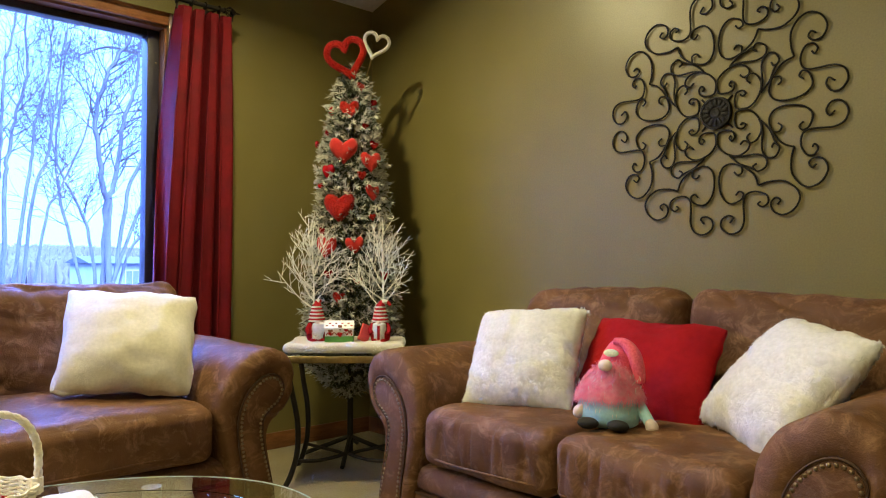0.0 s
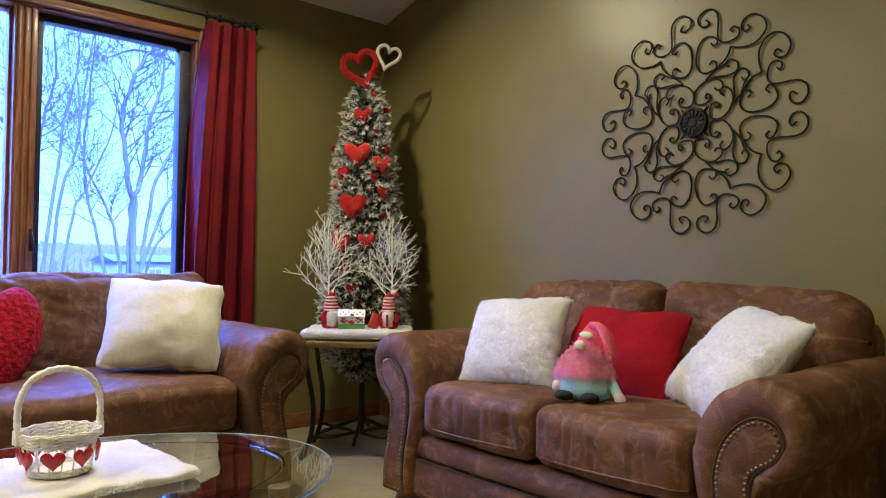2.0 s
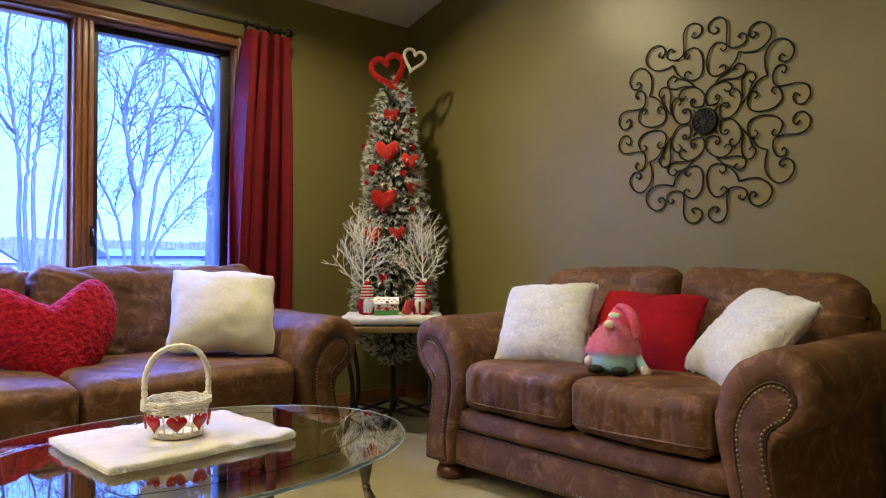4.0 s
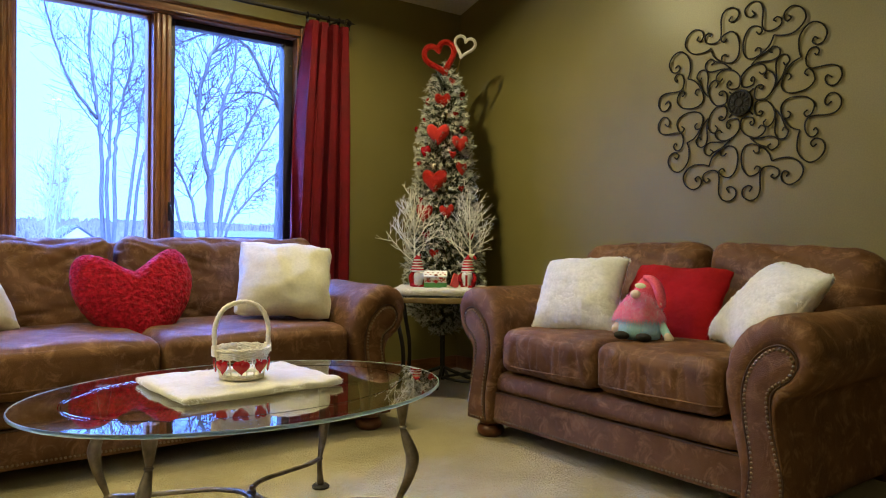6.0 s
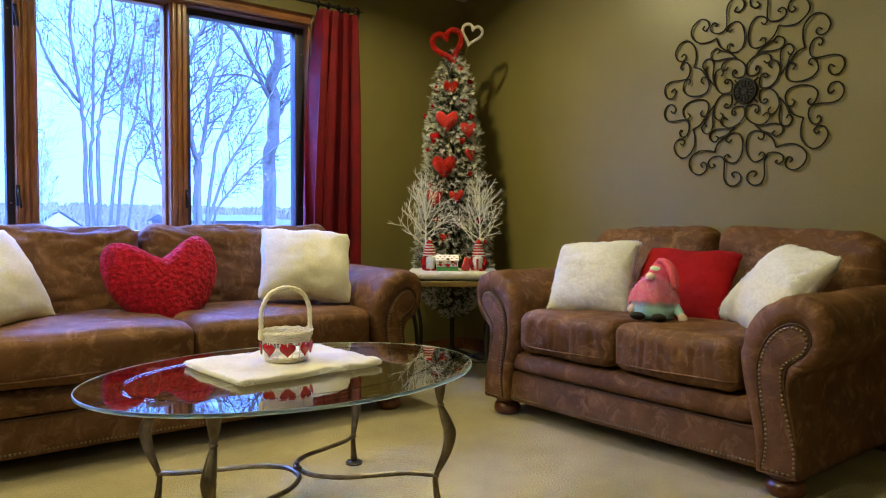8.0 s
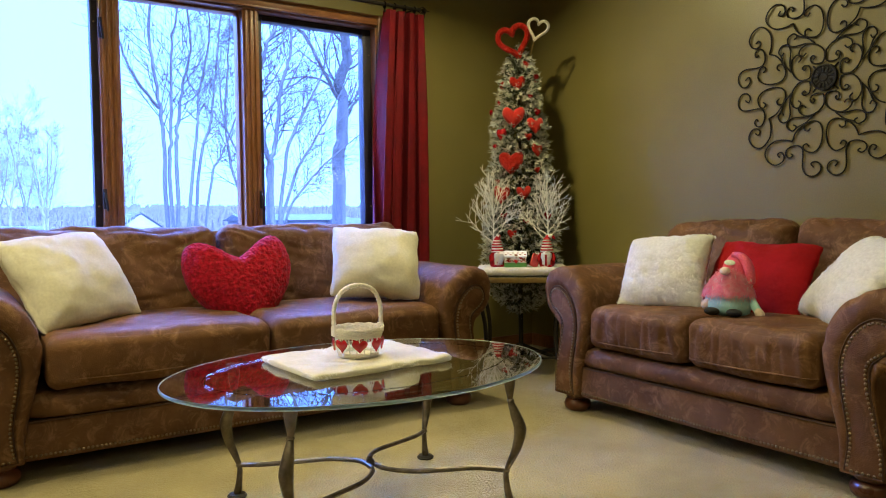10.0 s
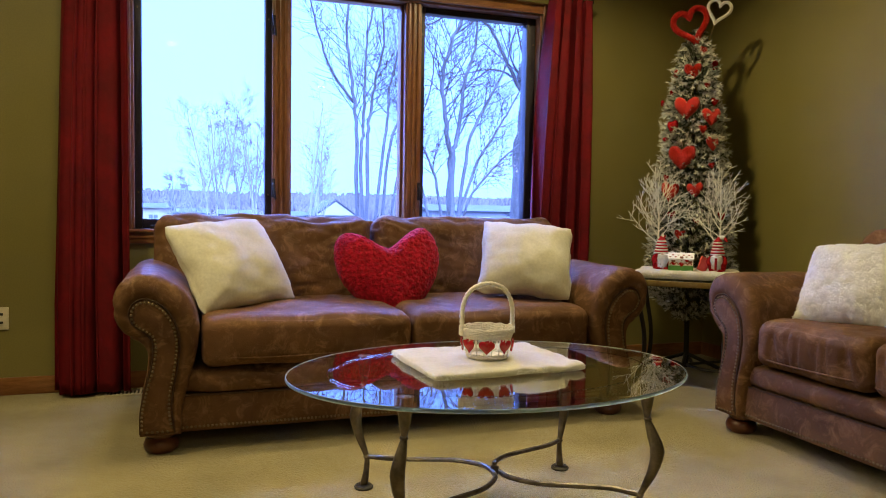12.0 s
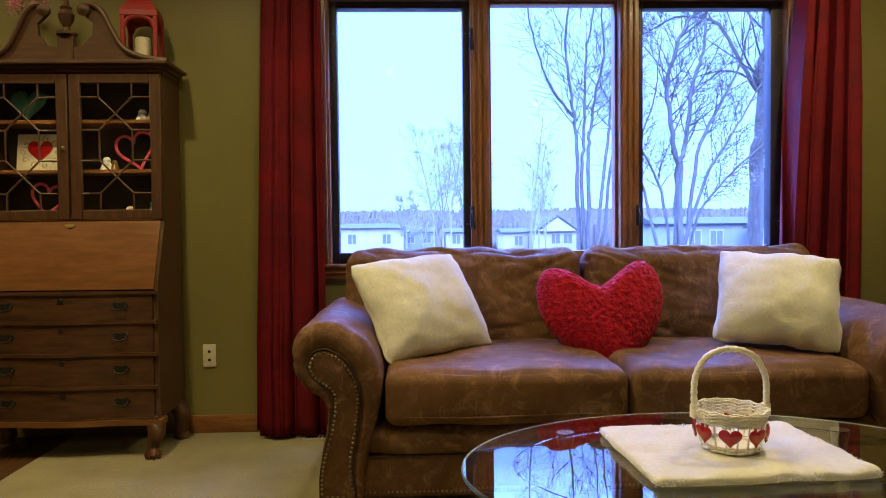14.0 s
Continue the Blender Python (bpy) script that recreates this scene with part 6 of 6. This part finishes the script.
xs = np.concatenate([np.linspace(-900, -120, 14), np.linspace(-100, 140, 49), np.linspace(160, 1000, 14)])
ys = np.concatenate([np.linspace(-60, 0.1, 4), np.linspace(0.4, 120, 50), np.linspace(130, 1800, 34)])
for y in ys:
    for x in xs:
        verts.append((x, y, ground_z(x, y) if y > 0.2 else -0.75))
nx = len(xs)
for j in range(len(ys) - 1):
    for i in range(nx - 1):
        faces.append((j * nx + i, j * nx + i + 1, (j + 1) * nx + i + 1, (j + 1) * nx + i))
g = raw("ground", verts, faces, LAWN)
tagged(g, "pale winter lawn falling away from the house", kind="structure")

# wooded ridge: thousands of slender bare crowns
rng = random.Random(77)
wv, wf = [], []
for _ in range(13000):
    y = rng.uniform(150, 430)
    x = rng.uniform(-0.55, 0.95) * y
    z = ground_z(x, y) - 0.3
    h = rng.uniform(7.6, 11.0) * (0.86 + 0.30 * noise.noise(Vector((x * 0.013, y * 0.006, 4)))) * min(1.0, y / 260)
    w = rng.uniform(0.9, 1.8)
    a = rng.uniform(0, 3.14)
    for k in range(3):
        ca, sa = math.cos(a + k * 1.05), math.sin(a + k * 1.05)
        i = len(wv)
        t = h * rng.uniform(0.55, 0.8)
        wv += [(x - 0.3 * ca, y - 0.3 * sa, z), (x + 0.3 * ca, y + 0.3 * sa, z), (x + w * ca, y + w * sa, z + t), (x + 0.3 * w * ca, y + 0.3 * w * sa, z + h), (x - 0.5 * w * ca, y - 0.5 * w * sa, z + h * 0.93), (x - w * ca, y - w * sa, z + t * 0.85)]
        wf.append((i, i + 1, i + 2, i + 3, i + 4, i + 5))
fw = raw("far_woods", wv, wf, WOODS, None, None, "", False)
tagged(fw, "hazy bare woodland along the ridge", "woods", kind="stuff")


def bare_tree(name, label, x, y, stems, seed, material, leaves=0, fine=0.00034, depth=2, bushy=1.0, group="bare trees"):
    """Each stem is (radius, [(east, height), ...]) from the tree's foot; it forks into limbs and twigs along its way."""
    z = ground_z(x, y) - 0.1
    t = thing(name, label, "tree", Matrix.Translation((x, y, z)), group)
    rng = random.Random(seed)
    tips = []

    def limb(b, p, d, ln, r, dep):
        k = 6 if dep else 4
        q, dd = Vector(p), Vector(d).normalized()
        bend = rng.gauss(0, 0.05)
        pts, rr = [q.copy()], [r]
        for i in range(k):
            dd = (dd + Vector((bend + rng.gauss(0, 0.08), rng.gauss(0, 0.07), 0.07 + rng.gauss(0, 0.06)))).normalized()
            q = q + dd * ln / k
            pts.append(q.copy())
            rr.append(max(r * (1 - 0.75 * (i + 1) / k), (y + 4) * fine * 0.6))
            if dep and i < k - 1:
                for _ in range(2 if rng.random() < 0.55 * bushy else 1):
                    nd = Vector(dd)
                    nd.rotate(Euler((rng.gauss(0, 0.35), rng.choice((-1, 1)) * rng.uniform(0.35, 0.95), 0)))
                    limb(b, q, nd, ln * rng.uniform(0.30, 0.55), max(rr[-1] * 0.62, (y + 4) * fine), dep - 1)
        tube(b, pts, rr, 5 if dep > 1 else 4 if dep else 3)
        if not dep:
            tips.append(q.copy())

    for r, way in stems:
        b = bmesh.new()
        lean = rng.uniform(-0.25, 0.25)
        pts = cr([(e, lean * (i - 1), h) for i, (e, h) in enumerate(way)], 6)
        n = len(pts)
        wob = 0.25 * r
        pts = [q + Vector((rng.gauss(0, wob), rng.gauss(0, wob), 0)) for q in pts]
        rr = [max(r * (1 - 0.72 * i / n), (y + 4) * fine) for i in range(n)]
        tube(b, pts, rr, 8)
        long_ = (pts[-1] - pts[0]).length
        for i in range(n // 3, n):
            for _ in range(2 if rng.random() < 0.35 * bushy else 1):
                dd = (pts[min(i + 1, n - 1)] - pts[i - 1]).normalized()
                dd.rotate(Euler((rng.gauss(0, 0.3), rng.choice((-1, 1)) * rng.uniform(0.40, 0.95), 0)))
                limb(b, pts[i], dd, long_ * rng.uniform(0.12, 0.27) * (1.15 - 0.5 * i / n), max(min(rr[i] * 0.34, 0.035), (y + 4) * fine), depth - 1 if i < n - 1 else depth)
        part("trunk", b, material, t, "", "all")
    if leaves:
        lv, lf = [], []
        low = [q for q in tips if q.z < 5.0] or sorted(tips, key=lambda q: q.z)[:20]
        hubs = [rng.choice(low) for _ in range(9)]
        for _ in range(leaves):
            c = rng.choice(hubs) + Vector((rng.gauss(0, 0.34), rng.gauss(0, 0.3), rng.gauss(0, 0.13)))
            u = Vector((rng.gauss(0, 1), rng.gauss(0, 1), rng.gauss(0, 1))).normalized() * 0.05
            v = u.orthogonal().normalized() * 0.03
            i = len(lv)
            lv += [c - u, c + v, c + u, c - v]
            lf.append((i, i + 1, i + 2, i + 3))
        leaf = raw("leaves", lv, lf, LEAFTAN, t, None, "a few clinging dead leaves", False)
        leaf["kind"] = "stuff"
    return t


bare_tree("bare_tree", "clump of tall bare grey stems beyond the window", 5.2, 32.0, [
    (0.115, [(-0.4, 0), (-0.5, 5.2), (-0.7, 8.3), (-1.1, 11.0), (-1.0, 13.5), (-0.8, 17)]),
    (0.07, [(-0.7, 8.3), (-1.8, 9.8), (-2.5, 11.6), (-2.9, 13.4), (-3.0, 16)]),
    (0.10, [(-0.1, 0), (-0.3, 5.2), (-0.2, 7.0), (-0.1, 9.4), (0.0, 11.5), (0.4, 13.7), (0.6, 17)]),
    (0.105, [(0.0, 0), (0.0, 5.8), (0.2, 7.8), (0.4, 9.2), (0.9, 11.4), (0.9, 13.7), (1.2, 17)]),
    (0.09, [(0.2, 0.5), (0.8, 5.8), (1.1, 7.8), (1.2, 9.2), (1.7, 11.2), (1.9, 13.2), (2.0, 16)]),
    (0.09, [(0.6, 0), (1.1, 5.8), (1.6, 7.7), (1.9, 10.2), (2.3, 13.5)]),
    (0.075, [(1.0, 0), (1.6, 5.0), (2.2, 6.4), (3.2, 9.0), (3.6, 12)])], 3, BARK, 0, 0.00036, 2, 0.7)
bare_tree("bare_tree", "thick bare grey trunk with spreading limbs", 7.3, 18.6, [
    (0.26, [(0, 0), (0.0, 4.2), (0.1, 6.1), (0.1, 8.5), (0.0, 12), (0.2, 15)]),
    (0.07, [(-0.1, 6.4), (-0.6, 7.4), (-1.0, 8.2), (-1.4, 8.6), (-2.4, 8.7), (-3.2, 8.3)]),
    (0.04, [(-0.1, 6.8), (-0.8, 7.0), (-1.6, 6.9), (-2.8, 6.5)]),
    (0.05, [(0.1, 5.6), (0.9, 6.6), (1.8, 7.6), (2.6, 9.0)])], 14, BARK, 160, 0.00036, 2, 0.5)
bare_tree("bare_tree", "many-stemmed bare tree with a few dead leaves", 4.4, 17.4, [
    (0.095, [(0.0, 0), (0.0, 3.4), (-0.2, 4.9), (-0.4, 6.3), (-0.1, 7.5), (0.3, 8.3), (0.6, 10)]),
    (0.090, [(0.1, 0), (0.1, 3.6), (0.3, 4.6), (0.6, 6.3), (1.0, 7.4), (1.2, 8.6), (1.2, 10)]),
    (0.065, [(0.1, 1.2), (0.6, 4.3), (1.2, 5.6), (1.9, 6.8), (2.4, 8.4)]),
    (0.055, [(0.1, 1.6), (0.8, 3.6), (1.6, 4.8), (2.2, 5.7), (3.0, 7.0)]),
    (0.055, [(-0.1, 0.4), (-0.4, 3.0), (-0.7, 3.8), (-1.3, 5.2), (-1.5, 7.2)]),
    (0.050, [(0.1, 0.4), (0.6, 2.5), (1.2, 3.4), (2.0, 4.2), (3.0, 5.0)]),
    (0.055, [(-0.2, 0), (-0.8, 2.6), (-1.2, 4.6), (-1.1, 6.8), (-0.9, 8.8)])], 21, BARK, 380, 0.00036, 2, 1.7)
# trees from here on take the bark paled for haze
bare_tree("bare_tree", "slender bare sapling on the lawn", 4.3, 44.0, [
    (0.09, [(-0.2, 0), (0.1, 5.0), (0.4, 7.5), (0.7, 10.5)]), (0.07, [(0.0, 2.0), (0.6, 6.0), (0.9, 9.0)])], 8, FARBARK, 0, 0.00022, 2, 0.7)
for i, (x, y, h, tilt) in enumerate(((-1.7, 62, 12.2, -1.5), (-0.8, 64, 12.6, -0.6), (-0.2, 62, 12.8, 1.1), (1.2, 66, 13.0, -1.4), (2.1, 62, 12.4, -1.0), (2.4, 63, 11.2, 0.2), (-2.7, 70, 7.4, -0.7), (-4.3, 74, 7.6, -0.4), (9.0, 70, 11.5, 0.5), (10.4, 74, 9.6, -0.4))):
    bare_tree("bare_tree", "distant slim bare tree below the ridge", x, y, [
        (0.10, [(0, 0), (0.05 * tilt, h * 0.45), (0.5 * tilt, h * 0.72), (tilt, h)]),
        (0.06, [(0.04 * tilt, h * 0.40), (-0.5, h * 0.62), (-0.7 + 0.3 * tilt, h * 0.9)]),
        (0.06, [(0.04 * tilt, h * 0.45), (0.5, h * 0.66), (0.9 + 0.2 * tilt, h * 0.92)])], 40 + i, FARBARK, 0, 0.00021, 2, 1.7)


def house(label, x, y, w, d, h, wall_mat, gable_front, wins):
    z = ground_z(x, y) - 0.3
    t = thing("house", label, "house", Matrix.Translation((x, y, z)), "houses in the valley")
    b = bmesh.new()
    box(b, -w / 2, w / 2, 0, d, 0, h)
    part("wall", b, wall_mat, t, "", False)
    b = bmesh.new()
    e, rh = 0.4, (1.3 if gable_front else 0.6)
    if gable_front:
        prism(b, [(-w / 2 - e, h), (w / 2 + e, h), (0, h + rh + 0.8)], -e, d + e)
    else:
        v = [(-w / 2 - e, -e, h), (w / 2 + e, -e, h), (w / 2 + e, d / 2, h + rh), (-w / 2 - e, d / 2, h + rh), (w / 2 + e, d + e, h), (-w / 2 - e, d + e, h)]
        vv = [b.verts.new(p) for p in v]
        for f in ((0, 1, 2, 3), (3, 2, 4, 5), (1, 4, 2), (0, 3, 5), (0, 5, 4, 1)):
            b.faces.new([vv[i] for i in f])
    part("roof", b, ROOF, t, "", False)
    if gable_front:
        b = bmesh.new()
        prism(b, [(-w / 2, h), (w / 2, h), (0, h + rh + 0.45)], -0.46, -0.42)
        part("gable", b, wall_mat, t, "", False)
    for wx, wz in wins:
        b = bmesh.new()
        box(b, wx - 0.65, wx + 0.65, -0.06, 0.02, wz - 0.75, wz + 0.75)
        f = part("window", b, SIDING, t, "", False)
        b = bmesh.new()
        for s in (-1, 1):
            box(b, wx + (0.05 if s > 0 else -0.53), wx + (0.53 if s > 0 else -0.05), -0.10, -0.05, wz - 0.62, wz + 0.62)
        part("pane", b, HOUSEWIN, f, "", False)


house("long pale-sided house with a grey roof", -13.0, 95, 15.4, 8, 5.7, SIDING, False, [(-5.6, 4.2), (1.0, 4.2), (5.6, 4.2), (0, 1.4)])
house("pale-sided house beside the long one", -3.1, 104, 4.6, 8, 5.2, SIDINGB, False, [(-1.2, 4.2), (1.2, 4.2)])
house("pale-sided house behind bare trees", 3.2, 100, 4.7, 8, 5.1, SIDING, False, [(-1.0, 4.1), (0.6, 4.1)])
house("low pale house behind bare trees", 10.6, 100, 3.4, 8, 5.0, SIDING, False, [(0.4, 3.8)])
house("white gabled house below the ridge", 15.0, 92, 5.0, 8, 5.0, SIDING, True, [(-0.2, 4.0), (1.4, 4.0)])
house("blue-sided house with a white-trimmed garage", 23.6, 62, 10.2, 6, 4.9, SIDINGB, False, [(-1.8, 3.6), (0.2, 3.6)])
house("pale garage at the edge of the lawn", 27.4, 58, 2.3, 3, 4.3, SIDING, False, [(0.2, 2.6)])
